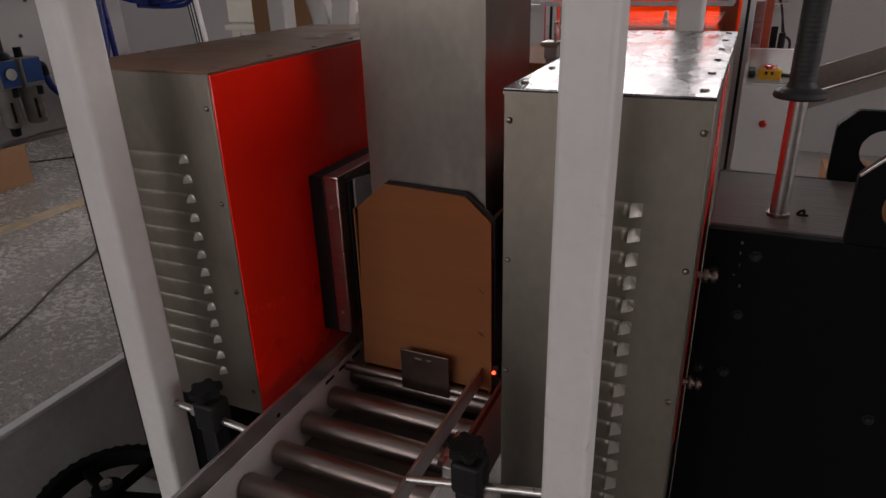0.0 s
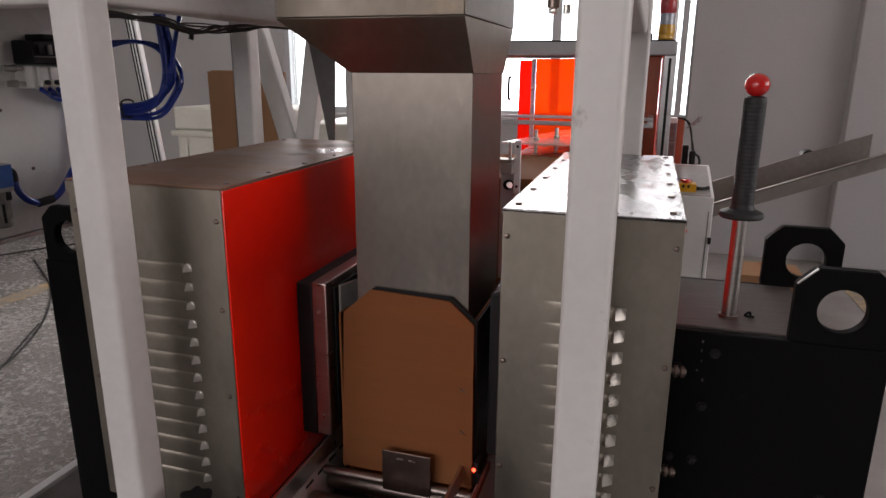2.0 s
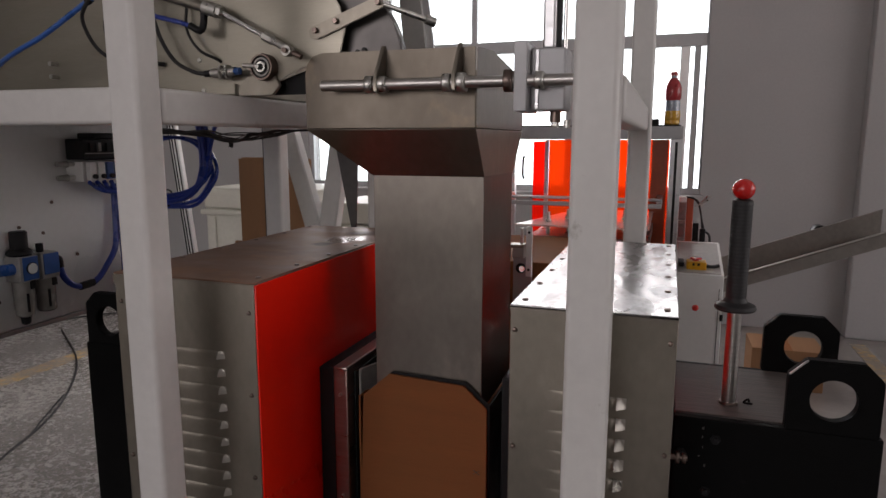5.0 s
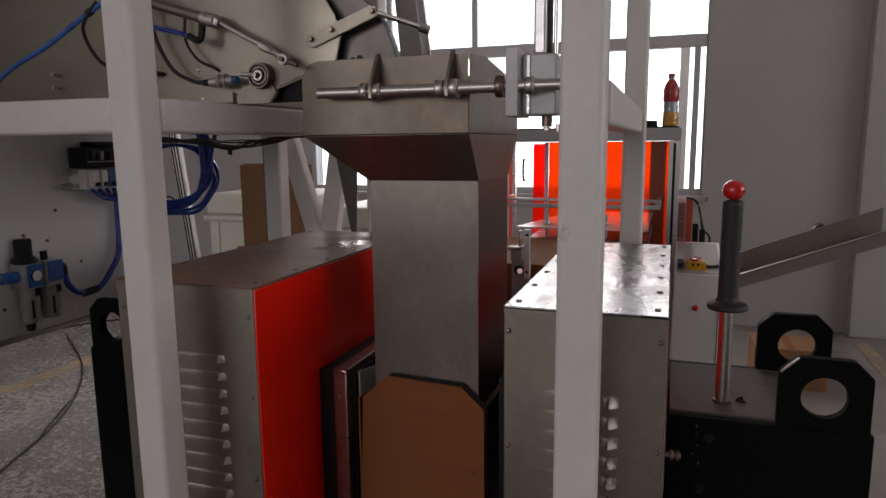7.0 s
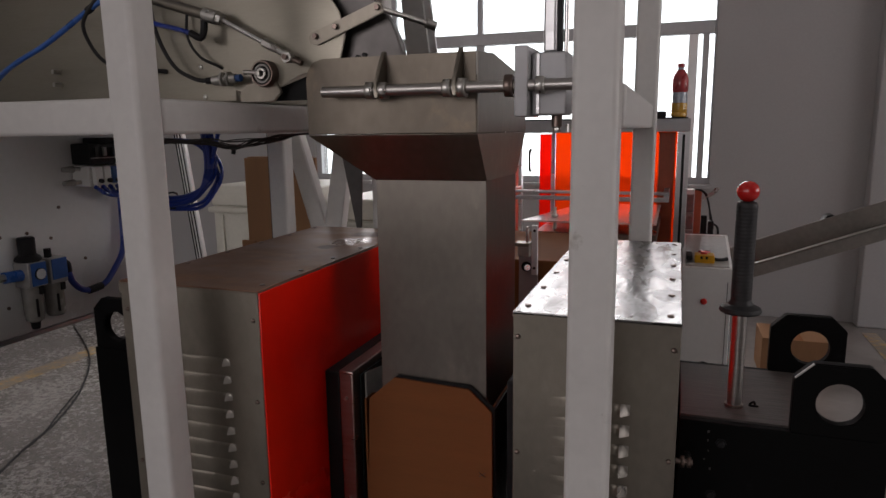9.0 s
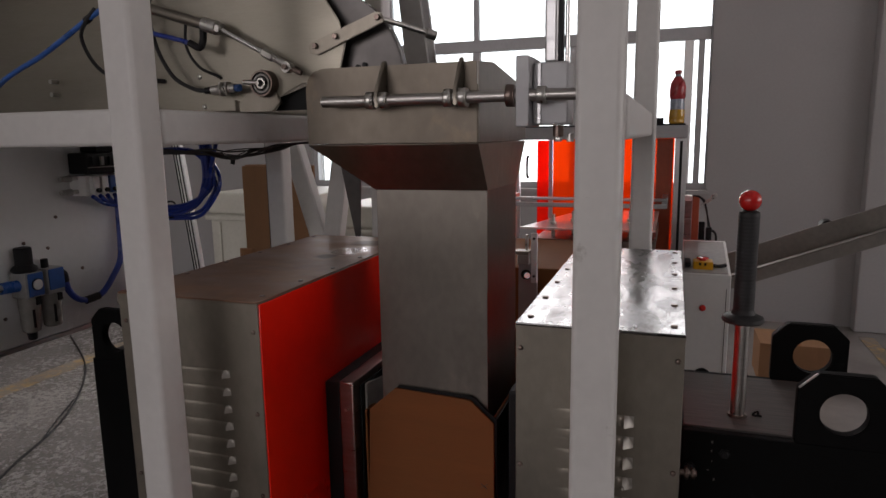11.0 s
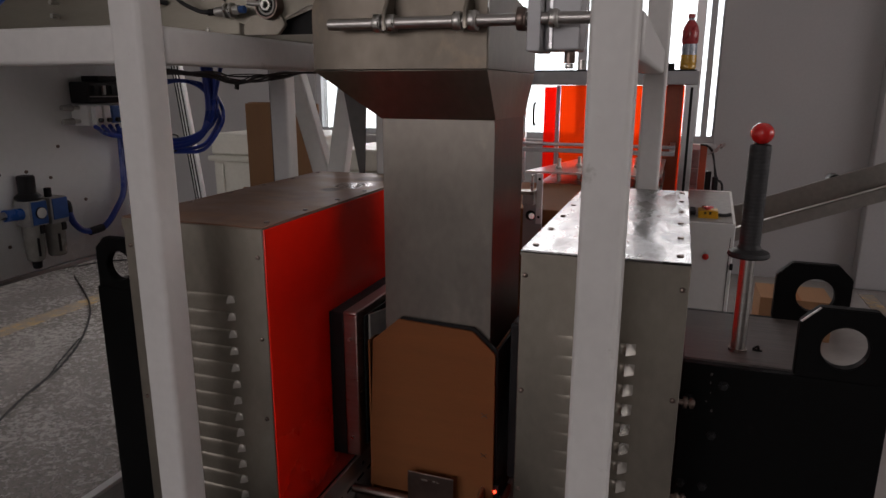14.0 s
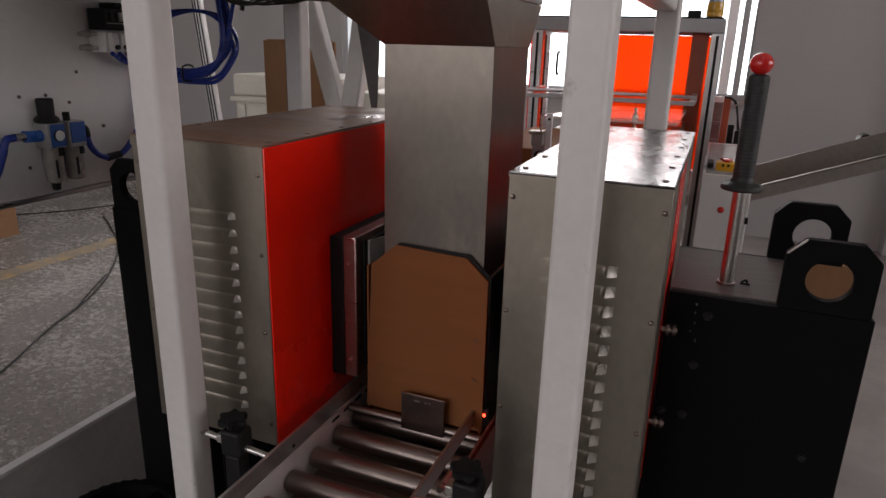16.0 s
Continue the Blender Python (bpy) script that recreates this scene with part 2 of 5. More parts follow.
def stained_top():
    """Steel cover gone brown, with rust rings and a wet, glinting spill toward the far end."""
    m = STEEL_OLD
    n, link = m.node_tree.nodes, m.node_tree.links.new
    b = n["Principled BSDF"]
    co = n.new("ShaderNodeTexCoord").outputs["Object"]
    old_colour, old_rough = b.inputs["Base Color"].links[0].from_socket, b.inputs["Roughness"].links[0].from_socket
    ragged = n.new("ShaderNodeTexNoise")
    ragged.inputs["Scale"].default_value, ragged.inputs["Detail"].default_value = 26, 6
    link(co, ragged.inputs["Vector"])

    def spot(x, y, rx, ry, soft):
        mp = n.new("ShaderNodeMapping")
        mp.vector_type = "TEXTURE"
        mp.inputs["Location"].default_value = (x, y, 0.545)
        mp.inputs["Scale"].default_value = (rx, ry, 1)
        link(co, mp.inputs["Vector"])
        ln = n.new("ShaderNodeVectorMath")
        ln.operation = "LENGTH"
        link(mp.outputs[0], ln.inputs[0])
        ad = n.new("ShaderNodeMath")
        ad.operation = "ADD"
        link(ln.outputs["Value"], ad.inputs[0])
        link(ragged.outputs["Fac"], ad.inputs[1])
        r = n.new("ShaderNodeMapRange")
        r.inputs["From Min"].default_value, r.inputs["From Max"].default_value = 1.5 - soft, 1.5
        r.inputs["To Min"].default_value, r.inputs["To Max"].default_value = 1, 0
        link(ad.outputs[0], r.inputs["Value"])
        return r.outputs[0]

    def over(fac, p, colour):
        x = n.new("ShaderNodeMix")
        x.data_type = "RGBA"
        link(fac, x.inputs["Factor"])
        link(p, x.inputs[6])
        x.inputs[7].default_value = (*colour, 1)
        return x.outputs[2]

    c = over(spot(0.02, 0.16, 0.15, 0.20, 0.7), old_colour, (0.26, 0.155, 0.105))
    c = over(spot(0.045, 0.055, 0.030, 0.028, 0.35), c, (0.10, 0.052, 0.032))
    c = over(spot(0.060, 0.235, 0.055, 0.045, 0.35), c, (0.11, 0.055, 0.034))
    link(c, b.inputs["Base Color"])
    wet = spot(0.062, 0.130, 0.055, 0.070, 0.5)
    mx = n.new("ShaderNodeMix")
    link(wet, mx.inputs["Factor"])
    link(old_rough, mx.inputs[2])
    mx.inputs[3].default_value = 0.17
    link(mx.outputs[0], b.inputs["Roughness"])
    ripple = n.new("ShaderNodeTexNoise")
    ripple.inputs["Scale"].default_value, ripple.inputs["Detail"].default_value = 80, 3
    link(co, ripple.inputs["Vector"])
    hm = n.new("ShaderNodeMath")
    hm.operation = "MULTIPLY"
    link(ripple.outputs["Fac"], hm.inputs[0])
    link(wet, hm.inputs[1])
    bp = n.new("ShaderNodeBump")
    bp.inputs["Strength"].default_value, bp.inputs["Distance"].default_value = 1.0, 0.004
    link(hm.outputs[0], bp.inputs["Height"])
    link(b.inputs["Normal"].links[0].from_socket, bp.inputs["Normal"])
    link(bp.outputs[0], b.inputs["Normal"])


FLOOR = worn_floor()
stained_top()

# ---- mesh helpers ----
ORIGIN = {}


def thing(name, at, label, category, group="", kind=""):
    """An Empty at a thing's base that parents its parts."""
    ob = new(name)
    ob.empty_display_size = 0.05
    ob.location = at
    ORIGIN[ob.name] = Vector(at)
    return tagged(ob, label, category, group, kind)


def finish(bm, smooth=True):
    bmesh.ops.recalc_face_normals(bm, faces=bm.faces[:])
    if smooth:
        for f in bm.faces:
            f.smooth = True
        for e in bm.edges:
            e.smooth = len(e.link_faces) == 2 and e.calc_face_angle(0) < radians(35)
        # flat panels stay flat between their rounded edges
        area = {f: f.calc_area() for f in bm.faces}
        for f in bm.faces:
            near = [g for e in f.edges for g in e.link_faces if g is not f]
            if near and all(area[f] > 4 * area[g] for g in near):
                f.smooth = False


def part(name, bm, material, parent=None, label=""):
    """Links a bmesh, given in world metres, as one mesh object under a thing or a part."""
    finish(bm)
    origin = ORIGIN[parent.name] if parent else Vector((0, 0, 0))
    bmesh.ops.translate(bm, verts=bm.verts[:], vec=-origin)
    me = bpy.data.meshes.new(name)
    bm.to_mesh(me)
    bm.free()
    me.materials.append(material)
    ob = new(name, me)
    ob.parent = parent
    ORIGIN[ob.name] = origin
    return tagged(ob, label)


def solo(name, bm, material, at, label, category, group="", kind=""):
    """A thing that is one mesh, with its origin at its base."""
    finish(bm)
    bmesh.ops.translate(bm, verts=bm.verts[:], vec=-Vector(at))
    me = bpy.data.meshes.new(name)
    bm.to_mesh(me)
    bm.free()
    me.materials.append(material)
    ob = new(name, me)
    ob.location = at
    ORIGIN[ob.name] = Vector(at)
    return tagged(ob, label, category, group, kind)


def box(x0, x1, y0, y1, z0, z1, bev=0.0, seg=2, bm=None):
    own = bmesh.new()
    m = Matrix.Translation(((x0 + x1) / 2, (y0 + y1) / 2, (z0 + z1) / 2)) @ Matrix.Diagonal((abs(x1 - x0), abs(y1 - y0), abs(z1 - z0), 1))
    bmesh.ops.create_cube(own, size=1, matrix=m)
    if bev:
        bmesh.ops.bevel(own, geom=own.edges[:], offset=bev, segments=seg, profile=0.5, affect="EDGES")
    return join(bm, own)


def join(bm, own):
    if bm is None:
        return own
    me = bpy.data.meshes.new("tmp")
    own.to_mesh(me)
    own.free()
    bm.from_mesh(me)
    bpy.data.meshes.remove(me)
    return bm


def cyl(a, b, r, seg=20, r2=None, bm=None, bev=0.0):
    """A cylinder or cone from point a to point b."""
    a, b = Vector(a), Vector(b)
    own = bmesh.new()
    q = (b - a).to_track_quat("Z", "Y").to_matrix().to_4x4()
    bmesh.ops.create_cone(own, cap_ends=True, segments=seg, radius1=r, radius2=r if r2 is None else r2, depth=(b - a).length,
                          matrix=Matrix.Translation((a + b) / 2) @ q)
    if bev:
        bmesh.ops.bevel(own, geom=[e for e in own.edges if e.calc_face_angle(0) > 1], offset=bev, segments=2, affect="EDGES")
    return join(bm, own)


def ball(c, r, bm=None, squash=(1, 1, 1), u=20, v=12):
    own = bmesh.new()
    bmesh.ops.create_uvsphere(own, u_segments=u, v_segments=v, radius=r, matrix=Matrix.Translation(c) @ Matrix.Diagonal((*squash, 1)))
    return join(bm, own)


def lathe(c, profile, seg=24, bm=None, axis="Z"):
    """Turned shape about an axis through c; profile of (radius, height)."""
    own = bmesh.new()
    rings = []
    for r, h in profile:
        ring = []
        for i in range(seg):
            w = 2 * math.pi * i / seg
            p = Vector((r * math.cos(w), r * math.sin(w), h))
            if axis == "X":
                p = Vector((p.z, p.x, p.y))
            if axis == "Y":
                p = Vector((p.x, p.z, p.y))
            ring.append(own.verts.new(p + Vector(c)))
        rings.append(ring)
    for p, q in zip(rings, rings[1:]):
        for i in range(seg):
            own.faces.new((p[i], p[(i + 1) % seg], q[(i + 1) % seg], q[i]))
    own.faces.new(rings[0][::-1])
    own.faces.new(rings[-1])
    return join(bm, own)


def smooth_path(pts, n=8):
    pts = [Vector(p) for p in pts]
    ext = [pts[0] * 2 - pts[1]] + pts + [pts[-1] * 2 - pts[-2]]
    out = []
    for i in range(1, len(ext) - 2):
        p0, p1, p2, p3 = ext[i - 1:i + 3]
        for k in range(n):
            t = k / n
            out.append(0.5 * (2 * p1 + (p2 - p0) * t + (2 * p0 - 5 * p1 + 4 * p2 - p3) * t * t + (3 * p1 - p0 - 3 * p2 + p3) * t ** 3))
    return out + [pts[-1]]


def tube(pts, r, seg=10, n=8, bm=None):
    """A hose or cable that follows points smoothly."""
    path = smooth_path(pts, n) if n > 1 else [Vector(p) for p in pts]
    own = bmesh.new()
    rings, up = [], Vector((0.13, 0.21, 0.97))
    for i, p in enumerate(path):
        d = (path[min(i + 1, len(path) - 1)] - path[max(i - 1, 0)]).normalized()
        s = d.cross(up).normalized()
        up = s.cross(d).normalized()
        rings.append([own.verts.new(p + r * (math.cos(w) * s + math.sin(w) * up)) for w in (2 * math.pi * k / seg for k in range(seg))])
    for a, b in zip(rings, rings[1:]):
        for k in range(seg):
            own.faces.new((a[k], a[(k + 1) % seg], b[(k + 1) % seg], b[k]))
    own.faces.new(rings[0][::-1])
    own.faces.new(rings[-1])
    return join(bm, own)


def prism(pts, axis, a, b, bev=0.0, bm=None, holes=()):
    """A flat outline, given in the two other axes, made thick from a to b along axis x, y or z."""
    put = {"x": lambda u, v, w: (w, u, v), "y": lambda u, v, w: (u, w, v), "z": lambda u, v, w: (u, v, w)}[axis]
    own = bmesh.new()
    loops = [list(pts)]
    for hx, hy, hr in holes:
        loops.append([(hx + hr * math.cos(2 * math.pi * i / 28), hy + hr * math.sin(2 * math.pi * i / 28)) for i in range(28)])
    edges, sides = [], []
    for lp in loops:
        va = [own.verts.new(put(u, v, a)) for u, v in lp]
        vb = [own.verts.new(put(u, v, b)) for u, v in lp]
        sides.append((va, vb))
    for level in (0, 1):
        es = []
        for s in sides:
            vs = s[level]
            es += [own.edges.new((vs[i], vs[(i + 1) % len(vs)])) for i in range(len(vs))]
        bmesh.ops.triangle_fill(own, use_beauty=True, edges=es)
    for va, vb in sides:
        for i in range(len(va)):
            j = (i + 1) % len(va)
            own.faces.new((va[i], va[j], vb[j], vb[i]))
    if bev:
        bmesh.ops.recalc_face_normals(own, faces=own.faces[:])
        bmesh.ops.bevel(own, geom=[e for e in own.edges if e.calc_face_angle(0) > 0.6], offset=bev, segments=2, affect="EDGES")
    return join(bm, own)


def hexnut(c, r, h, axis="X", bm=None):
    return lathe(c, [(r * 0.9, -h / 2), (r, -h / 2 + h * 0.12), (r, h / 2 - h * 0.12), (r * 0.9, h / 2)], 6, bm, axis)


def bar(a, b, w, h=None, bev=0.003, bm=None):
    """A square tube between two points."""
    a, b = Vector(a), Vector(b)
    own = bmesh.new()
    q = (b - a).to_track_quat("Z", "Y").to_matrix().to_4x4()
    bmesh.ops.create_cube(own, size=1, matrix=Matrix.Translation((a + b) / 2) @ q @ Matrix.Diagonal((w, h or w, (b - a).length, 1)))
    if bev:
        bmesh.ops.bevel(own, geom=own.edges[:], offset=bev, segments=2, affect="EDGES")
    return join(bm, own)


def structure(name, bm, material, label, category):
    ob = part(name, bm, material, None, label)
    return tagged(ob, "", category, "", "structure")


# ---- the hall ----
WY, X0, X1, YB, HZ = 5.70, -8.5, 6.5, -6.2, 4.4
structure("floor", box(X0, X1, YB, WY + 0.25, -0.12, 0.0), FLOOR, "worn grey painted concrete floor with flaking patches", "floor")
bm = bmesh.new()
WX0, WX1, WZ0, WZ1 = -3.42, 0.245, 1.08, 3.55
box(X0, WX0, WY, WY + 0.25, 0, HZ, bm=bm)
box(WX0, WX1, WY, WY + 0.25, 0, WZ0, bm=bm)
box(WX0, WX1, WY, WY + 0.25, WZ1, HZ, bm=bm)
box(WX1, X1, WY, WY + 0.25, 0, HZ, bm=bm)
structure("wall_north", bm, WALL, "off-white plastered wall with large steel windows", "wall")
structure("pillar", box(1.36, 1.86, WY - 0.14, WY - 0.003, 0, HZ, 0.01), WALL, "off-white plastered wall pillar", "pillar")
structure("wall_west", box(X0 - 0.2, X0, YB, WY + 0.25, 0, HZ), WALL, "plain off-white plastered wall", "wall")
bm = bmesh.new()
box(X1, X1 + 0.2, YB, -2.0, 0, HZ, bm=bm)
box(X1, X1 + 0.2, 4.4, WY + 0.25, 0, HZ, bm=bm)
box(X1, X1 + 0.2, -2.0, 4.4, 0, 1.3, bm=bm)
box(X1, X1 + 0.2, -2.0, 4.4, 3.7, HZ, bm=bm)
structure("wall_east", bm, WALL, "plain off-white plastered wall with openings", "wall")
bm = bmesh.new()
box(X0, -7.4, YB - 0.25, YB, 0, HZ, bm=bm)
box(0.2, X1, YB - 0.25, YB, 0, HZ, bm=bm)
box(-7.4, 0.2, YB - 0.25, YB, 0, 1.4, bm=bm)
box(-7.4, 0.2, YB - 0.25, YB, 3.8, HZ, bm=bm)
structure("wall_south", bm, WALL, "plain off-white plastered wall with windows", "wall")
structure("ceiling", box(X0 - 0.2, X1 + 0.2, YB - 0.25, WY + 0.25, HZ, HZ + 0.15), CEIL, "plain pale ceiling", "ceiling")

# bright overcast distance outside the windows
HAZE = glow("overcast_distance", (0.95, 0.98, 1.0), 3.0)
structure("backdrop", box(-14, 8, 11.0, 11.05, -1, 8), HAZE, "bright white overcast distance outside the window", "backdrop")


def window(name, x0, x1, z0, z1, mull, transom, low):
    w = thing(name, (x0, WY + 0.06, z0), "grey aluminium factory window with bright overcast light", "window", "", "structure")
    fr = 0.05
    for a, b, c, d in ((x0, x1, z0, z0 + fr), (x0, x1, z1 - fr, z1)):
        part("window_frame", box(a, b, WY + 0.03, WY + 0.09, c, d, 0.004), ALU_DULL, w)
    for a, b in ((x0, x0 + fr), (x1 - 0.016, x1)):
        part("window_frame", box(a, b, WY + 0.03, WY + 0.09, z0 + fr, z1 - fr, 0.004), ALU_DULL, w)
    part("transom", box(x0 + fr, x1 - 0.017, WY + 0.02, WY + 0.095, transom - 0.05, transom + 0.05, 0.004), ALU_DULL, w)
    for mx in mull:
        part("mullion", box(mx - 0.025, mx + 0.025, WY + 0.035, WY + 0.085, transom + 0.05, z1 - fr, 0.003), ALU_DULL, w)
    for mx in low:
        half = 0.024 if mx > 0.1 else 0.036
        part("mullion", box(mx - half, mx + half, WY + 0.035, WY + 0.085, z0 + fr, transom - 0.05, 0.003), ALU_PALE if 0 < mx < 0.1 else ALU_DULL, w)
    xs = [x0 + fr] + sorted(low) + [x1 - fr]
    for a, b in zip(xs, xs[1:]):
        p = part("pane", box(a + 0.036, max(b - 0.036, a + 0.045), WY + 0.055, WY + 0.06, z0 + fr, transom - 0.05), GLASS, w)
        p.visible_shadow = False
    xs = [x0 + fr] + sorted(mull) + [x1 - fr]
    for a, b in zip(xs, xs[1:]):
        p = part("pane", box(a + 0.026, b - 0.026, WY + 0.055, WY + 0.06, transom + 0.05, z1 - fr), GLASS, w)
        p.visible_shadow = False
    part("window_sill", box(x0 - 0.05, x1 + 0.02, WY - 0.06, WY + 0.03, z0 - 0.035, z0 - 0.004, 0.004), WALL, w)
    return w


ALU_PALE = mat("pale_anodised_aluminium", (0.88, 0.88, 0.88), 0.45, 0.1, 0.04, 10, 0.02)
ALU_DULL = mat("dull_window_aluminium", (0.42, 0.42, 0.43), 0.5, 0.4, 0.06, 10, 0.03)
window("window_1", WX0, WX1, WZ0, WZ1, [-1.72, -2.55, -0.75], 2.33, [-2.5, -1.72, -0.85, 0.07, 0.165])

# floor markings
structure("trim", box(-4.02, -3.88, -4.0, 5.2, 0.0, 0.004), YELLOW, "worn yellow floor marking line", "floor line")
structure("trim", box(1.36, 1.46, 2.5, 5.4, 0.0, 0.004), YELLOW, "worn yellow floor marking line beside the wall", "floor line")

# ---- the white machine frame ----
fr = thing("machine_frame", (-0.41, 0.6, 0), "white painted square-tube steel machine frame on the floor", "machine frame")
for x0, y0 in ((-0.754, 0.568), (-0.116, 0.568), (-0.754, 1.40), (-0.104, 1.40)):
    part("post", box(x0, x0 + 0.05, y0, y0 + 0.05, 0.012, 2.45, 0.007, 3), WHITE, fr)
    part("foot_plate", box(x0 - 0.02, x0 + 0.07, y0 - 0.02, y0 + 0.07, 0, 0.012, 0.002), WHITE, fr)
part("beam", box(-0.754, -0.704, 0.619, 1.399, 1.544, 1.595, 0.006, 3), WHITE, fr)
part("beam", box(-0.112, -0.062, 0.619, 1.399, 1.544, 1.595, 0.006, 3), WHITE, fr)
part("beam", box(-1.402, -0.756, 0.600, 0.650, 1.544, 1.597, 0.006, 3), WHITE, fr)
part("beam", box(-0.752, -0.066, 0.572, 0.616, 2.40, 2.448, 0.006, 3), WHITE, fr)

# ---- cabinets either side of the conveyor ----


def louvre(x0, x1, y, z, size=1.0, scoop=False):
    """A pressed louvre facing -y with an open lower lip: a shallow long ridge, or the round scoop at its end."""
    bm = bmesh.new()
    end, high = 0.0125 * size, 0.0145 * size
    a, n, m = (x1 - end, 14, 8) if scoop else (x0, 30, 6)
    b = x1 if scoop else x1 - end
    rows = []
    for i in range(n + 1):
        x = a + (b - a) * i / n
        e = max(0.0, 1 - (x1 - x) / end) if scoop else 0.0
        lift = 0.0105 * size if scoop else 0.0022 * min(1.0, (x - x0) / 0.045) + 0.0072 * size * max(0.0, 1 - (b - x) / 0.006) ** 2
        row = []
        for j in range(m + 1):
            v = j / m
            inside = max(0.0, 1 - e * e - v * v)
            depth = lift * (max(0.0, 1 - 0.78 * e - 0.5 * v) * inside ** 0.25 if scoop else math.sqrt(inside))
            row.append(bm.verts.new((x, y - 0.0005 - depth, z + high * (v - 0.15))))
        rows.append(row)
    for p, q in zip(rows, rows[1:]):
        for j in range(m):
            bm.faces.new((p[j], q[j], q[j + 1], p[j + 1]))
    return bm


def screw(x, y, z, r=0.0045):
    return lathe((x, y, z), [(r, 0.0015), (r, 0), (r * 0.75, -0.0025), (r * 0.3, -0.0032)], 12, None, "Y")


def cabinet(x0, x1, y0, y1, z0, z1, lx0, lx1, lz, pitch, rows, side_x, top_mat, label, screws):
    c = thing("heater_cabinet", ((x0 + x1) / 2, (y0 + y1) / 2, z0), label, "machine cabinet", "cabinets either side of the conveyor")
    part("body", box(x0, x1, y0, y1, z0, z1 - 0.0034, 0.002, 3), STEEL, c, "brushed stainless sheet body")
    size = 0.80 if side_x else 1.0
    top = part("top_cover", box(x0 - 0.0005, x1 + 0.0005, y0 - 0.0006, y1 + 0.0005, z1 - 0.0032, z1, 0.0012, 2), top_mat, c)
    part("front_flange", box(x0 - 0.0005, x1 + 0.0005, y0 - 0.0018, y0 - 0.0007, z1 - (0.020 if side_x else 0.007), z1 - 0.0034, 0), STEEL, top)
    for i in range(rows):
        slot = part("louvre", louvre(lx0, lx1, y0, lz - i * pitch, size), STEEL, c)
        part("louvre_end", louvre(lx0, lx1, y0, lz - i * pitch, size, True), STEEL_GLINT, slot, "rounded louvre end, paler steel for its window glint")
    for x, z in screws:
        part("screw", screw(x, y0, z, 0.004), DARKSTEEL, c)
    for i in range(6):
        yy = y0 + 0.035 + (y1 - y0 - 0.07) * i / 5
        for x in (x0 + 0.014, x1 - 0.014):
            part("screw", cyl((x, yy, z1 - 0.001), (x, yy, z1 + 0.0022), 0.0055, 12, 0.004), DARKSTEEL, top)
    for s in side_x:
        lo, hi = (s, s + 0.003) if s > (x0 + x1) / 2 else (s - 0.003, s)
        part("side_panel", box(lo, hi, y0 + 0.0015, y1 - 0.002 if s < -0.3 else 0.96, z0 + 0.003, z1 - 0.0045, 0.001), RED, c, "glossy red side panel")
    return c


cabinet(-0.882, -0.610, 0.68, 1.335, 0.757, 1.304, -0.818, -0.669, 1.178, 0.0294, 13, [-0.610], STEEL_OLD,
        "stainless cabinet with louvred front, red side and stained top", [(-0.620, 1.255), (-0.622, 1.12), (-0.622, 0.98), (-0.622, 0.80), (-0.870, 1.255), (-0.870, 0.98)])
TALL = cabinet(-0.210, 0.010, 0.703, 1.345, 0.40, 1.298, -0.157, -0.0495, 1.169, 0.0294, 17, [], STEEL_TOP,
        "tall stainless cabinet with louvred front and scuffed shiny top", [(-0.203, 1.262), (0.002, 1.262), (-0.203, 1.09), (0.002, 1.108), (-0.203, 0.93), (0.002, 0.935)])
part("side_panel", box(0.0102, 0.0110, 0.84, 1.03, 0.77, 1.285, 0.0002), RED, TALL, "glossy red side panel")
part("side_panel", box(-0.2120, -0.2103, 0.715, 1.335, 0.77, 1.285, 0.0005), RED, TALL, "glossy red side panel")
for z in (1.063, 0.905):
    stud = part("adjuster", cyl((0.0125, 0.80, z), (0.036, 0.80, z), 0.0042, 12), DARKSTEEL, TALL, "steel adjuster bolt with nuts")
    part("nut", hexnut((0.022, 0.80, z), 0.009, 0.006), DARKSTEEL, stud)
    part("nut", hexnut((0.031, 0.80, z), 0.008, 0.006), DARKSTEEL, stud)
stand = thing("cabinet_stand", (-0.745, 1.0, 0), "dark steel stand under the red-sided cabinet", "stand")
for x in (-0.86, -0.66):
    for y in (0.75, 1.27):
        part("leg", box(x, x + 0.03, y, y + 0.03, 0, 0.728, 0.002), BLACK, stand)
part("top_rail", box(-0.88, -0.62, 0.72, 1.32, 0.728, 0.756, 0.002), BLACK, stand)
plinth = solo("cabinet_plinth", box(-0.20, 0.0, 0.72, 1.33, 0, 0.399, 0.003), BLACK, (-0.1, 1.0, 0), "black painted steel plinth under the tall cabinet", "plinth")

# ---- black press bodies with lifting eyes ----


def eye_plate(x0, x1, y0, y1, z0, z1, hx, hz, hr):
    ch = 0.024
    return prism([(x0, z0), (x1, z0), (x1, z1 - ch), (x1 - ch, z1), (x0 + ch, z1), (x0, z1 - ch)], "y", y0, y1, 0.0015, None, [(hx, hz, hr)])


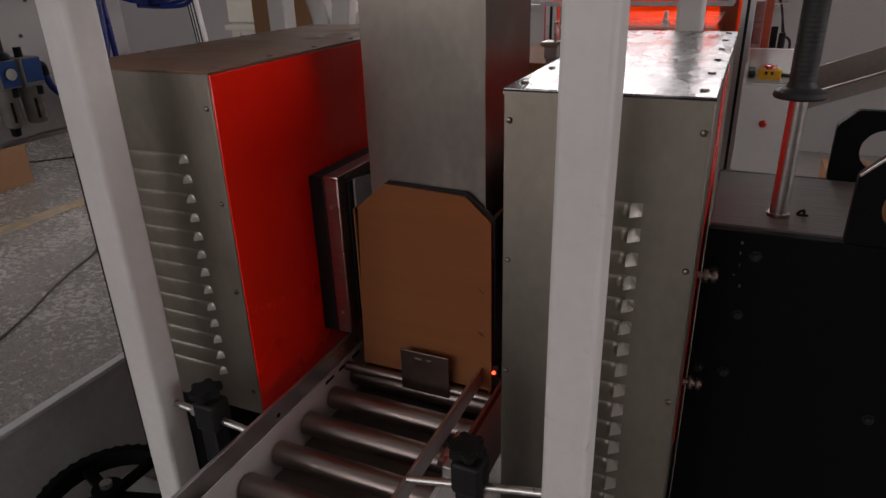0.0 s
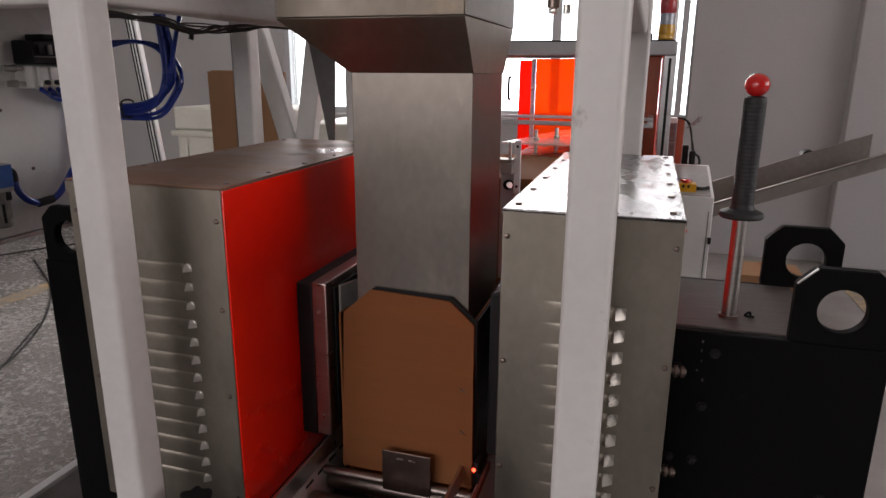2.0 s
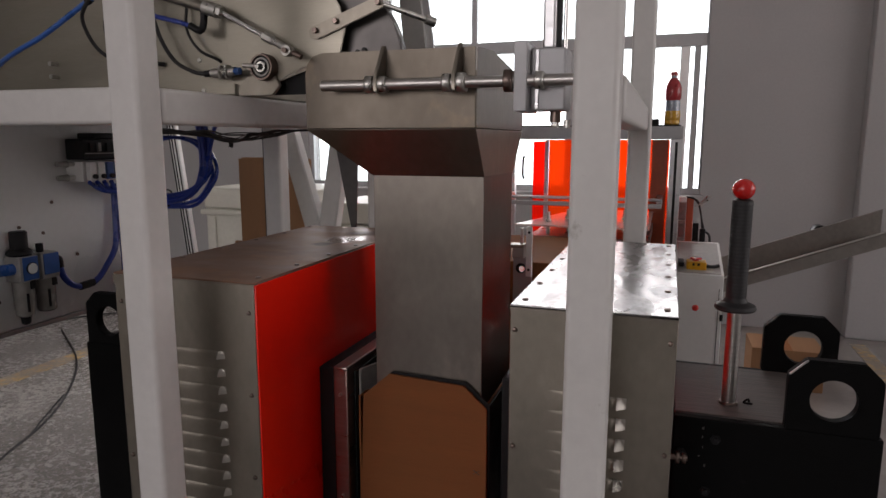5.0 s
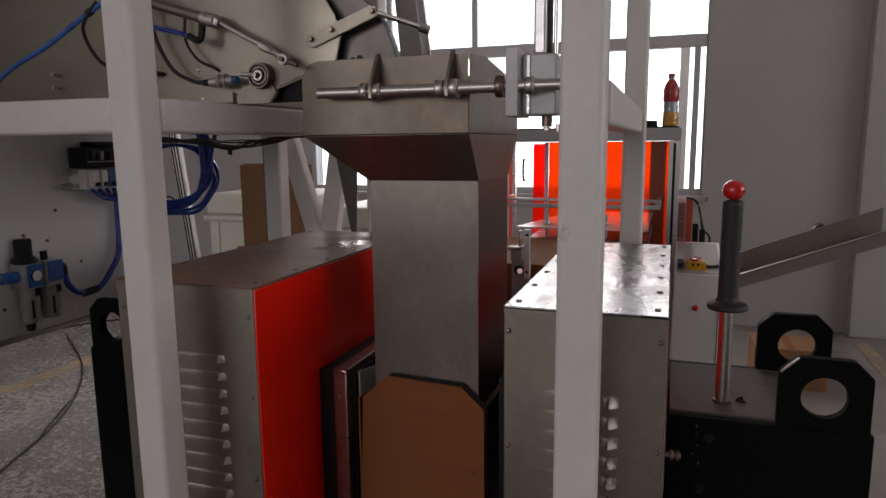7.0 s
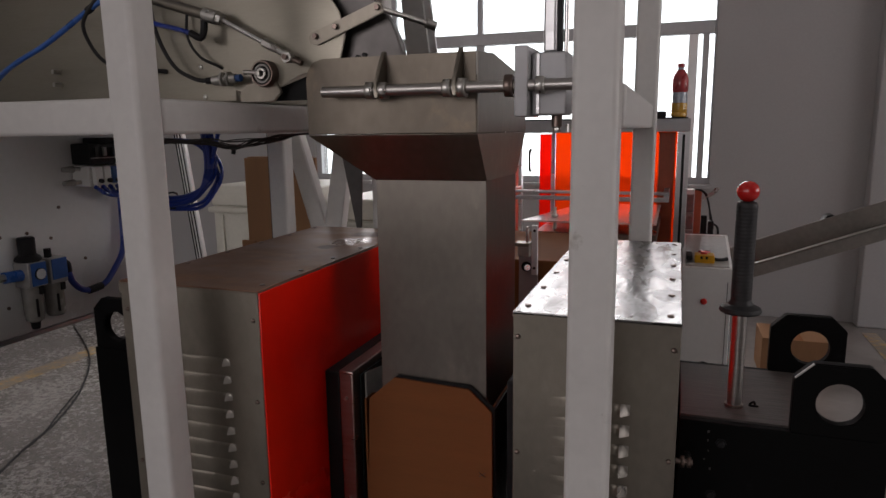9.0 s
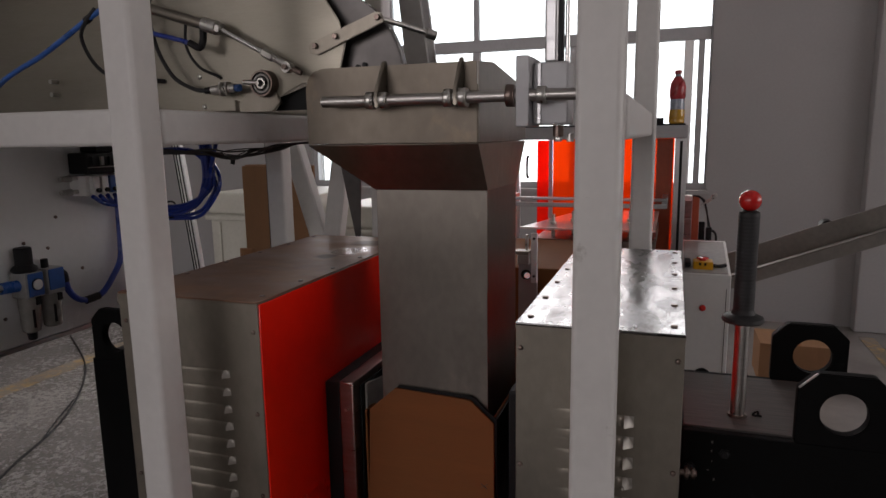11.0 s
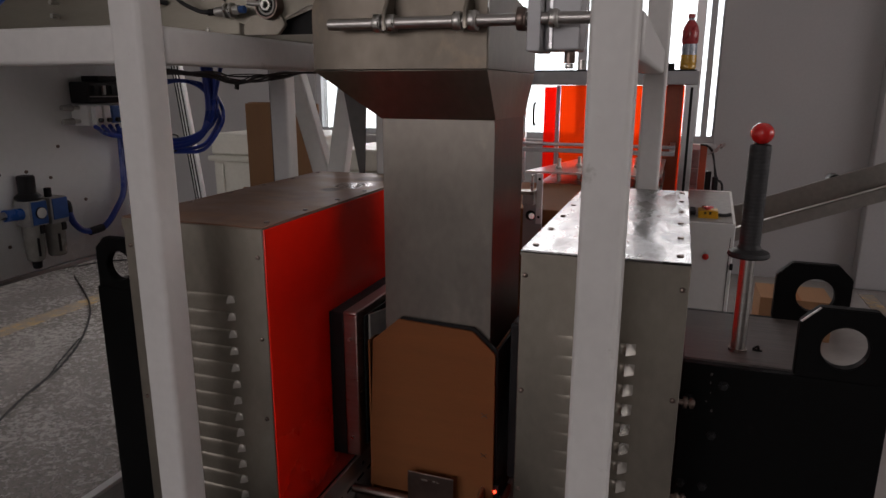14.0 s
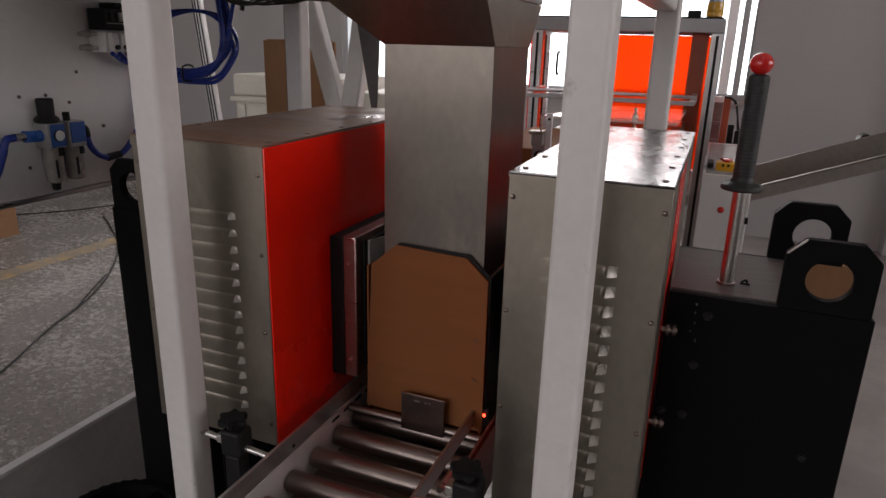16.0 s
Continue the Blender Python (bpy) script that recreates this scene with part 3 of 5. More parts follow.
def press_body(side):
    """side 1: beside the tall cabinet; -1: its mirror beyond the red-sided cabinet."""
    a, b = (0.016, 0.294) if side > 0 else (-1.145, -0.889)
    p = thing("hydraulic_press", ((a + b) / 2, 1.0, 0), "black painted steel press machine with two lifting eyes", "press", "black presses")
    part("front_plate", box(a, b, 0.852, 0.868, 0.02, 1.106, 0.002), BLACK, p)
    if side > 0:
        part("rear_plate", box(a, 0.215, 1.112, 1.128, 0.02, 1.106, 0.002), BLACK, p)
    else:
        part("rear_plate", box(a, b, 1.112, 1.128, 0.02, 1.106, 0.002), BLACK, p)
    part("core", box(a + 0.004, 0.209 if side > 0 else b - 0.004, 0.868, 1.112, 0.05, 1.09, 0.002), BLACK, p)
    part("foot", box(a - 0.003, b + 0.003, 0.84, 1.14, 0, 0.02, 0.003), BLACK, p)
    part("deck", box(a + 0.001, b - 0.081 if side > 0 else b - 0.001, 0.870, 1.111, 1.0905, 1.108, 0.001), BOARD, p, "weathered grey steel deck")
    ex = (0.167, 0.288) if side > 0 else (-1.137, -1.022)
    for y in (0.850, 1.112):
        part("lifting_eye", eye_plate(ex[0], ex[1], y, y + 0.018, 1.107, 1.214, sum(ex) / 2 + (0.005 if side > 0 and y > 1 else 0), 1.156, 0.031), BLACK, p)
    if side > 0:
        part("worn_edge", bar((ex[0] + 0.001, 0.8505, 1.191), (ex[0] + 0.0235, 0.8505, 1.2135), 0.0022, 0.0022, 0), ZINC, p, "bare steel where the paint has worn off the edge")
    bolts = [] if side < 0 else [(a + 0.012, 1.048), (a + 0.012, 0.90), (a + 0.06, 1.075), (a + 0.05, 0.99), (a + 0.045, 0.90), (b - 0.055, 0.87)]
    for i, (x, z) in enumerate(bolts):
        part("bolt", lathe((x, 0.852, z), [(0.008, 0), (0.008, -0.002), (0.0055, -0.002), (0.0055, -0.006), (0.004, -0.007)], 6, None, "Y"), BLACKP, p)
    if side > 0:
        chip = random.Random(11)
        for i in range(5):
            x, z, w = 0.052 + 0.010 * chip.random() + (0.02 if i > 5 else 0), 1.095 - 0.014 * i - 0.01 * chip.random(), 0.0012 + 0.002 * chip.random()
            part("paint_chip", box(x, x + w, 0.8512, 0.8519, z, z + 0.002 + 0.004 * chip.random()), GATE, p)
    return p


PRESS = press_body(1)
press_body(-1)
lever = thing("hand_lever", (0.097, 0.925, 1.108), "steel hand lever with black ribbed grip and red ball knob", "lever")
part("shaft", cyl((0.097, 0.925, 1.106), (0.097, 0.925, 1.270), 0.0105, 28), SHAFT, lever)
part("base_boss", cyl((0.097, 0.925, 1.106), (0.097, 0.925, 1.112), 0.014, 24), DARKSTEEL, lever)
prof = [(0.009, 1.262), (0.029, 1.262), (0.031, 1.265), (0.029, 1.270), (0.018, 1.275), (0.0150, 1.281)]
for i in range(26):
    z = 1.283 + i * 0.0056
    prof += [(0.0149, z), (0.0153, z + 0.0018), (0.0153, z + 0.0036), (0.0149, z + 0.005)]
prof += [(0.0145, 1.432), (0.010, 1.434)]
part("grip", lathe((0.097, 0.925, 0), prof, 24), RUBBER, lever, "black ribbed rubber grip with flange")
part("knob", ball((0.097, 0.925, 1.449), 0.0166, None, (1, 1, 0.96), 24, 16), REDBALL, lever, "glossy red ball knob")
pin = solo("cotter_pin", tube([(0.128, 0.93, 1.109), (0.126, 0.925, 1.118), (0.119, 0.922, 1.113), (0.132, 0.92, 1.113)], 0.0018, 6, 4), BLACK,
           (0.125, 0.925, 1.108), "small black wire pin lying on the deck", "pin")

# ---- press plates beside the carton ----
pl = thing("press_plate", (-0.577, 1.0, 0.816), "steel-framed press plate on the red cabinet side", "press plate", "press plates")
part("backing", box(-0.6065, -0.577, 0.868, 1.20, 0.818, 1.108, 0.002), BLACKP, pl, "black backing slab")
part("frame", box(-0.5765, -0.548, 0.866, 1.20, 0.820, 1.112, 0.003), PINKSTEEL, pl)
part("face", box(-0.5475, -0.543, 0.890, 1.19, 0.835, 1.098, 0.002), BLACKP, pl)
for z in (1.06, 0.86):
    part("screw", cyl((-0.562, 0.8665, z), (-0.562, 0.860, z), 0.003, 10), ZINC, pl)
part("side_shoe", prism([(-0.5415, 0.900), (-0.5375, 0.900), (-0.507, 0.985), (-0.511, 0.985)], "z", 0.968, 1.100, 0.0008), GREYP, pl)
pr = thing("press_plate", (-0.235, 1.0, 0.816), "dark press plate on the tall cabinet side", "press plate", "press plates")
part("backing", box(-0.243, -0.213, 0.893, 1.20, 0.818, 1.126, 0.002), STEEL, pr)
part("face", box(-0.266, -0.2435, 0.893, 1.20, 0.820, 1.118, 0.004), BLACKP, pr)
for z in (1.05, 0.875):
    part("screw", cyl((-0.230, 0.8935, z), (-0.230, 0.889, z), 0.0035, 10), ZINC, pr)

# ---- filling chute ----
ch = thing("filling_chute", (-0.40, 0.99, 1.0), "brushed stainless filling chute with flared hood", "filling chute")


def ring_loft(rings, thick=0.0):
    bm = bmesh.new()
    vs = [[bm.verts.new(p) for p in r] for r in rings]
    for a, b in zip(vs, vs[1:]):
        for i in range(len(a)):
            bm.faces.new((a[i], a[(i + 1) % len(a)], b[(i + 1) % len(b)], b[i]))
    return bm


def rect(x0, x1, y0, y1, z):
    return [(x0, y0, z), (x1, y0, z), (x1, y1, z), (x0, y1, z)]


def thicken(ob, t):
    md = ob.modifiers.new("sheet", "SOLIDIFY")
    md.thickness, md.offset = t, -1
    bv = ob.modifiers.new("edge", "BEVEL")
    bv.width, bv.segments, bv.limit_method, bv.angle_limit = 0.0015, 2, "ANGLE", radians(20)


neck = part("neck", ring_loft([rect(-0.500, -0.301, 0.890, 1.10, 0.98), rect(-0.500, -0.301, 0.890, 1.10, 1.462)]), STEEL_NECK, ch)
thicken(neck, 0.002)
# same stainless as hood and neck; lighter copy lifts this shaded, downward face
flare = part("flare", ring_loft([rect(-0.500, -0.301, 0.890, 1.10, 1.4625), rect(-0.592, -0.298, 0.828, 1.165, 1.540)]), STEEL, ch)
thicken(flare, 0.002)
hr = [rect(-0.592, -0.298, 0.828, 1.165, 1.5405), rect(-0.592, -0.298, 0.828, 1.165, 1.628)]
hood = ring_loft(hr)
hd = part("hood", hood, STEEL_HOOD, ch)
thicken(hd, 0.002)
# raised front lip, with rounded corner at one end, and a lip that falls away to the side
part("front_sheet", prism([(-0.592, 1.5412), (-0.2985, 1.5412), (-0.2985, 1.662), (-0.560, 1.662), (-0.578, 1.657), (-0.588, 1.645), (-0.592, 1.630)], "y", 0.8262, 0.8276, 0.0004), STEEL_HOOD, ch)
# side sheet takes the paler neck steel, its brighter light put into colour
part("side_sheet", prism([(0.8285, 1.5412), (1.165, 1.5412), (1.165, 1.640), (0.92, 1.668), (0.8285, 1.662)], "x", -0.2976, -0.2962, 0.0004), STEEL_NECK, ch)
for x in (-0.452, -0.325):
    part("tab", prism([(0.788, 1.596), (0.812, 1.596), (0.829, 1.640), (0.829, 1.668), (0.822, 1.668), (0.788, 1.618)], "x", x, x + 0.006, 0.001), STEEL, ch)

rod = thing("support_rod", (-0.33, 0.80, 1.607), "threaded steel support rod with hex nuts before the hood", "threaded rod")
part("rod", cyl((-0.547, 0.80, 1.607), (-0.12, 0.80, 1.607), 0.0085, 20, None, None, 0.001), SHAFT, rod)
for x, r in ((-0.462, 0.015), (-0.440, 0.014), (-0.335, 0.015), (-0.312, 0.016), (-0.240, 0.018), (-0.195, 0.014)):
    part("nut", hexnut((x, 0.80, 1.607), r, 0.013), DARKSTEEL if r > 0.017 else ZINC, rod)
cylb = thing("guide_block", (-0.19, 0.83, 1.60), "aluminium slide block with vertical chrome guide shaft", "slide block")
part("mount_plate", box(-0.231, -0.212, 0.79, 0.875, 1.563, 1.662, 0.0015), ALU_DULL, cylb)
part("block", box(-0.2115, -0.160, 0.815, 0.87, 1.565, 1.654, 0.003), ALU_DULL, cylb)
part("groove_bar", box(-0.204, -0.199, 0.812, 0.8145, 1.567, 1.652, 0.0005), ALU, cylb)
part("rail", box(-0.1985, -0.1790, 0.834, 0.856, 1.6545, 2.40, 0.004, 3), ALU, cylb)
part("rail_edge", box(-0.1788, -0.1725, 0.838, 0.856, 1.6545, 2.40, 0.001), BLACKP, cylb, "dark edge strip of the rail")
part("shaft", cyl((-0.1665, 0.846, 1.6545), (-0.1665, 0.846, 2.40), 0.0035, 12), CHROME, cylb)
part("stud", cyl((-0.178, 0.842, 1.5645), (-0.178, 0.842, 1.548), 0.008, 14), DARKSTEEL, cylb)
part("bolt", hexnut((-0.178, 0.842, 1.544), 0.006, 0.007, "Z"), ZINC, cylb)
part("fitting", cyl((-0.160, 0.842, 1.540), (-0.160, 0.842, 1.552), 0.005, 12), ZINC, cylb)

# ---- roller conveyor ----
cv = thing("roller_conveyor", (-0.42, 0.7, 0), "steel roller conveyor with guide rails and white side plates", "roller conveyor")
for x0, x1 in ((-0.577, -0.569), (-0.281, -0.273)):
    part("side_plate", box(x0, x1, 0.10, 1.36, 0.62, 0.762, 0.0015), WHITE, cv)
for x in (-0.60, -0.28):
    for y in (0.14, 1.30):
        part("leg", box(x, x + 0.028, y, y + 0.028, 0, 0.62, 0.002), WHITE, cv)
slot = bmesh.new()
for i in range(5):
    y = 0.80 + i * 0.045
    box(-0.5688, -0.5675, y, y + 0.026, 0.748, 0.753, bm=slot)
part("slot_row", slot, BLACKP, cv)
for k in range(16):
    y = 0.812 - 0.0790 * (k - 6)
    if 0.12 < y < 1.34:
        r = part("roller", lathe((-0.423, y, 0.716), [(0.006, -0.143), (0.0185, -0.1425), (0.0198, -0.140), (0.0198, 0.140), (0.0185, 0.1425), (0.006, 0.143)], 28, None, "X"), ROLLER, cv)
        part("axle", cyl((-0.569, y, 0.716), (-0.28, y, 0.716), 0.0055, 10), ZINC, r)
part("tray", box(-0.5685, -0.2815, 0.12, 1.34, 0.672, 0.677, 0.001), SLIDE, cv, "dull grey tray under the rollers")
part("stop_bar", cyl((-0.566, 0.868, 0.748), (-0.282, 0.868, 0.748), 0.0085, 16), ROLLER, cv)
gl = part("guide_rail", box(-0.5665, -0.5605, 0.10, 1.05, 0.772, 0.808, 0.0015), ALU, cv)
gr = part("guide_rail", box(-0.309, -0.303, 0.10, 1.05, 0.768, 0.801, 0.0015), ALU, cv)
for y in (0.66, 0.42, 0.9):
    part("hole", cyl((-0.5604, y, 0.785), (-0.5598, y, 0.785), 0.004, 12), BLACKP, gl)
part("rod", cyl((-0.7035, 0.598, 0.812), (-0.567, 0.598, 0.800), 0.0055, 12), ZINC, gl)
part("rod", cyl((-0.302, 0.598, 0.800), (-0.117, 0.598, 0.842), 0.0055, 12), ZINC, gr)


def clamp(x, z, low):
    c = thing("rail_clamp", (x, 0.60, z - 0.1), "black plastic rail clamp with star knob on a rod", "clamp", "guide rail clamps")
    part("body", box(x - 0.020, x + 0.020, 0.580, 0.618, z - 0.022, z + 0.026, 0.006, 3), BLACKP, c)
    part("stem", box(x - 0.016, x + 0.014, 0.584, 0.612, low, z - 0.023, 0.004), BLACKP, c)
    part("neck", cyl((x - 0.004, 0.598, z + 0.026), (x - 0.004, 0.598, z + 0.034), 0.008, 14), BLACKP, c)
    star = []
    for i in range(36):
        w = 2 * math.pi * i / 36
        rr = 0.022 + 0.004 * math.cos(6 * w)
        star.append((x - 0.004 + rr * math.cos(w), 0.598 + rr * math.sin(w)))
    part("knob", prism(star, "z", z + 0.034, z + 0.047, 0.002), BLACKP, c)
    part("clip", box(x - 0.034, x - 0.021, 0.588, 0.612, z - 0.006, z + 0.010, 0.002), ZINC, c)


clamp(-0.632, 0.812, 0.62)
clamp(-0.214, 0.838, 0.66)
for x in (-0.66, -0.24):
    bk = solo("clamp_bracket", box(x, x + 0.085, 0.585, 0.612, 0.0, 0.62 if x < -0.5 else 0.66, 0.003), BLACK, (x + 0.04, 0.6, 0),
              "black steel upright that carries the rail clamp", "bracket", "clamp uprights")

# ---- carton on the rollers ----
cb = thing("carton", (-0.412, 1.0, 0.736), "brown cardboard carton with cut corners under the chute", "carton")
outline = [(-0.534, 0.757), (-0.287, 0.757), (-0.288, 1.062), (-0.330, 1.100), (-0.470, 1.106), (-0.522, 1.060)]
part("front_panel", prism(outline, "y", 0.878, 0.882, 0.0006), CARD, cb)
part("side_panel", box(-0.534, -0.530, 0.8825, 1.16, 0.737, 1.055, 0.0006), CARD, cb)
part("side_panel", box(-0.295, -0.291, 0.8825, 1.16, 0.737, 1.063, 0.0006), CARD, cb)
part("rear_panel", box(-0.5295, -0.2955, 1.156, 1.16, 0.737, 1.06, 0.0006), CARD, cb)
part("bottom", box(-0.5295, -0.2955, 0.8825, 1.1555, 0.737, 0.741, 0.0006), CARD, cb)
for z in (0.944, 0.865):
    for k in (-1, 1):
        part("staple", bar((-0.311, 0.8774, z - 0.004 * k), (-0.300, 0.8774, z + 0.004 * k), 0.0010, 0.0008, 0), GATE, cb)
# black outline and side flange added for the shadow round the carton edge
inner = [(-0.515, 1.00), (-0.284, 1.00), (-0.284, 1.067), (-0.3275, 1.1055), (-0.466, 1.1090), (-0.515, 1.058)]
mouth = prism([(x, z) for x, z in inner], "y", 0.8835, 0.8885, 0.001)
box(-0.2885, -0.2845, 0.889, 1.16, 0.765, 1.066, 0.001, bm=mouth)
solo("shade_frame", mouth, BLACKP, (-0.41, 0.886, 1.0), "black frame standing for the shadow behind the carton edge", "frame")
sp = thing("stop_plate", (-0.40, 0.86, 0.735), "small bent steel stop plate before the carton", "plate")
part("plate", box(-0.446, -0.356, 0.8555, 0.8585, 0.738, 0.818, 0.0012), DARKSTEEL, sp)
part("foot", box(-0.446, -0.356, 0.859, 0.876, 0.738, 0.7395, 0.0005), DARKSTEEL, sp)
for x in (-0.418, -0.396):
    part("slot", box(x, x + 0.012, 0.8545, 0.8554, 0.804, 0.807), ZINC, sp)
se = thing("photo_sensor", (-0.284, 0.88, 0.762), "small photo sensor with glowing red lamp", "sensor")
part("housing", box(-0.290, -0.277, 0.884, 0.915, 0.763, 0.805, 0.002), BLACKP, se)
part("lamp", ball((-0.2845, 0.8825, 0.792), 0.0032), LED, se, "glowing red lamp")
part("bracket", box(-0.2715, -0.2655, 0.73, 0.93, 0.768, 0.784, 0.001), RUST, se, "reddish bracket strip")
part("spacer", box(-0.2768, -0.2716, 0.88, 0.93, 0.764, 0.786, 0.001), BLACKP, se)
part("plug", cyl((-0.2835, 0.66, 0.779), (-0.2835, 0.73, 0.779), 0.006, 12), ZINC, se)

# ---- weigher body and bucket over the frame ----
wb = thing("weigher_body", (-1.06, 1.06, 1.597), "satin stainless weigher body on the white frame", "weigher")
part("housing", box(-1.395, -0.733, 0.832, 1.34, 1.5975, 2.36, 0.004, 3), STEEL_PANEL, wb)
for z in (1.664, 1.640):
    part("stud", cyl((-1.135, 0.8325, z), (-1.135, 0.816, z), 0.0042, 10), ZINC, wb)
for x, z in ((-0.805, 1.660), (-0.80, 1.636), (-0.80, 1.608)):
    part("screw", screw(x, 0.832, z), ZINC, wb)
bk = thing("weigh_bucket", (-0.63, 0.86, 1.6), "stainless weigh bucket with pivot arm above the hood", "bucket")
part("side_plate", prism([(-0.742, 1.622), (-0.685, 1.602), (-0.60, 1.640), (-0.53, 1.652), (-0.517, 1.700), (-0.527, 1.735), (-0.56, 1.785), (-0.60, 1.84), (-0.64, 2.1), (-0.742, 2.1)],
                         "y", 0.8275, 0.8315, 0.001), STEEL_PANEL, bk)
sector = [(-0.575, 1.645)] + [(-0.575 + 0.148 * math.cos(radians(a)), 1.640 + 0.150 * math.sin(radians(a))) for a in range(2, 96, 6)]
part("gate", prism(sector, "y", 0.848, 0.852, 0.001), GATE, bk, "dark curved bucket gate")
shell = bmesh.new()
rows = []
for a in range(2, 100, 7):
    w = radians(a)
    rows.append([shell.verts.new((-0.575 + 0.148 * math.cos(w), y, 1.640 + 0.150 * math.sin(w))) for y in (0.853, 0.872)])
for p, q in zip(rows, rows[1:]):
    shell.faces.new((p[0], q[0], q[1], p[1]))
thicken(part("shell", shell, GATE, bk), 0.003)
arm = part("arm", prism([(-0.578, 1.686), (-0.564, 1.684), (-0.447, 1.727), (-0.451, 1.741), (-0.461, 1.743), (-0.576, 1.703), (-0.581, 1.697)], "y", 0.8215, 0.827, 0.001), STEEL, bk)
for x, z in ((-0.567, 1.697), (-0.530, 1.710), (-0.456, 1.734)):
    part("bolt", hexnut((x, 0.818, z), 0.0048, 0.006, "Y"), DARKSTEEL, arm)
part("lever_rod", cyl((-0.456, 0.834, 1.734), (-0.398, 0.90, 1.716), 0.0045, 12), ZINC, bk)
part("roller_tip", cyl((-0.404, 0.893, 1.718), (-0.391, 0.904, 1.713), 0.008, 14), ZINC, bk)
for x, z in ((-0.505, 1.664), (-0.493, 1.667)):
    part("screw", cyl((x, 0.848, z), (x, 0.844, z), 0.004, 10), BLACKP, bk)
cy = thing("air_cylinder", (-0.75, 0.80, 1.70), "slim stainless air cylinder with rod and clevis", "air cylinder")
part("barrel", cyl((-0.900, 0.800, 1.782), (-0.755, 0.800, 1.738), 0.0085, 18), STEEL, cy)
part("end_cap", cyl((-0.764, 0.800, 1.741), (-0.738, 0.800, 1.733), 0.0115, 16), ZINC, cy)
part("nut", cyl((-0.738, 0.800, 1.733), (-0.729, 0.800, 1.730), 0.010, 6), ZINC, cy)
part("piston_rod", cyl((-0.730, 0.800, 1.7305), (-0.648, 0.800, 1.688), 0.0045, 12), CHROME, cy)
part("lock_nut", cyl((-0.652, 0.800, 1.690), (-0.634, 0.800, 1.681), 0.0075, 6), ZINC, cy)
part("clevis", cyl((-0.634, 0.800, 1.681), (-0.612, 0.800, 1.669), 0.0058, 14), ZINC, cy)
part("rod_eye", lathe((-0.607, 0.796, 1.664), [(0.003, -0.004), (0.0085, -0.004), (0.0095, 0.0), (0.0085, 0.010), (0.003, 0.010)], 20, None, "Y"), ZINC, cy)
part("pivot", cyl((-0.607, 0.786, 1.664), (-0.607, 0.8375, 1.664), 0.0042, 12), DARKSTEEL, cy)
part("tail_pin", cyl((-0.603, 0.800, 1.662), (-0.583, 0.800, 1.654), 0.0042, 12), DARKSTEEL, cy)
bg = thing("pivot_bearing", (-0.677, 0.82, 1.62), "flanged pivot bearing with a blue-tipped proximity sensor", "bearing")
BC = (-0.666, 0.815, 1.642)
part("outer_ring", lathe(BC, [(0.0185, 0.0), (0.0185, -0.006), (0.0212, -0.006), (0.0222, -0.003), (0.0222, 0.018), (0.0185, 0.018)], 32, None, "Y"), DARKSTEEL, bg)
part("seal", lathe(BC, [(0.0184, -0.002), (0.0184, 0.0), (0.002, 0.0)], 32, None, "Y"), BLACKP, bg)
part("race", lathe(BC, [(0.0125, -0.001), (0.0125, -0.005), (0.0155, -0.005), (0.0155, -0.001)], 28, None, "Y"), GREYP, bg)
part("inner_ring", lathe(BC, [(0.0055, -0.001), (0.0055, -0.008), (0.0088, -0.008), (0.0088, -0.001)], 24, None, "Y"), ZINC, bg)
part("grub_screw", cyl((-0.668, 0.8135, 1.642), (-0.668, 0.801, 1.642), 0.0035, 10), ZINC, bg)
part("probe", cyl((-0.698, 0.806, 1.645), (-0.672, 0.806, 1.643), 0.0038, 12), ZINC, bg)
# added dark sheet in place of the shaded gap under the bucket
part("shadow_plate", prism([(-0.730, 1.5985), (-0.600, 1.5985), (-0.600, 1.638), (-0.700, 1.606)], "y", 0.846, 0.850, 0.0005), BLACKP, bg, "black plate standing for the dark gap below the bucket")
part("saddle", prism([(-0.720, 1.597), (-0.655, 1.597), (-0.640, 1.612), (-0.648, 1.630), (-0.70, 1.628), (-0.720, 1.612)], "y", 0.822, 0.8315, 0.001), STEEL, bg)
sn = part("sensor", cyl((-0.762, 0.808, 1.634), (-0.715, 0.808, 1.636), 0.0075, 16), ZINC, bg)
part("nut", hexnut((-0.742, 0.808, 1.635), 0.013, 0.005), ZINC, sn)
part("nut", hexnut((-0.730, 0.808, 1.6355), 0.013, 0.005), ZINC, sn)
part("tip", cyl((-0.715, 0.808, 1.636), (-0.706, 0.808, 1.6363), 0.006, 16), BLUEP, sn)
part("plug", cyl((-0.776, 0.808, 1.6335), (-0.762, 0.808, 1.634), 0.0055, 12), BLACKP, sn)

# hoses and cables round the weigher
solo("tied_cable", tube([(-0.930, 0.738, 1.768), (-0.950, 0.736, 1.748), (-0.972, 0.745, 1.728), (-0.978, 0.76, 1.702), (-0.970, 0.775, 1.676), (-0.945, 0.79, 1.655)], 0.0032, 8), RUBBER,
     (-0.96, 0.76, 1.655), "black cable tied to the blue air line", "cable")
solo("cable_tie", cyl((-0.953, 0.7395, 1.7500), (-0.944, 0.7395, 1.7545), 0.0062, 10), BLACKP, (-0.95, 0.74, 1.745), "black cable tie on the blue air line", "cable tie")
solo("air_line", tube([(-1.34, 0.80, 1.56 + 0.02), (-1.168, 0.74, 1.655), (-1.052, 0.74, 1.703), (-0.937, 0.74, 1.758), (-0.86, 0.76, 1.80), (-0.82, 0.83, 1.84)], 0.0044, 12), LIGHTBLUE,
     (-1.06, 0.8, 1.597), "light blue air line crossing before the weigher", "air hose")
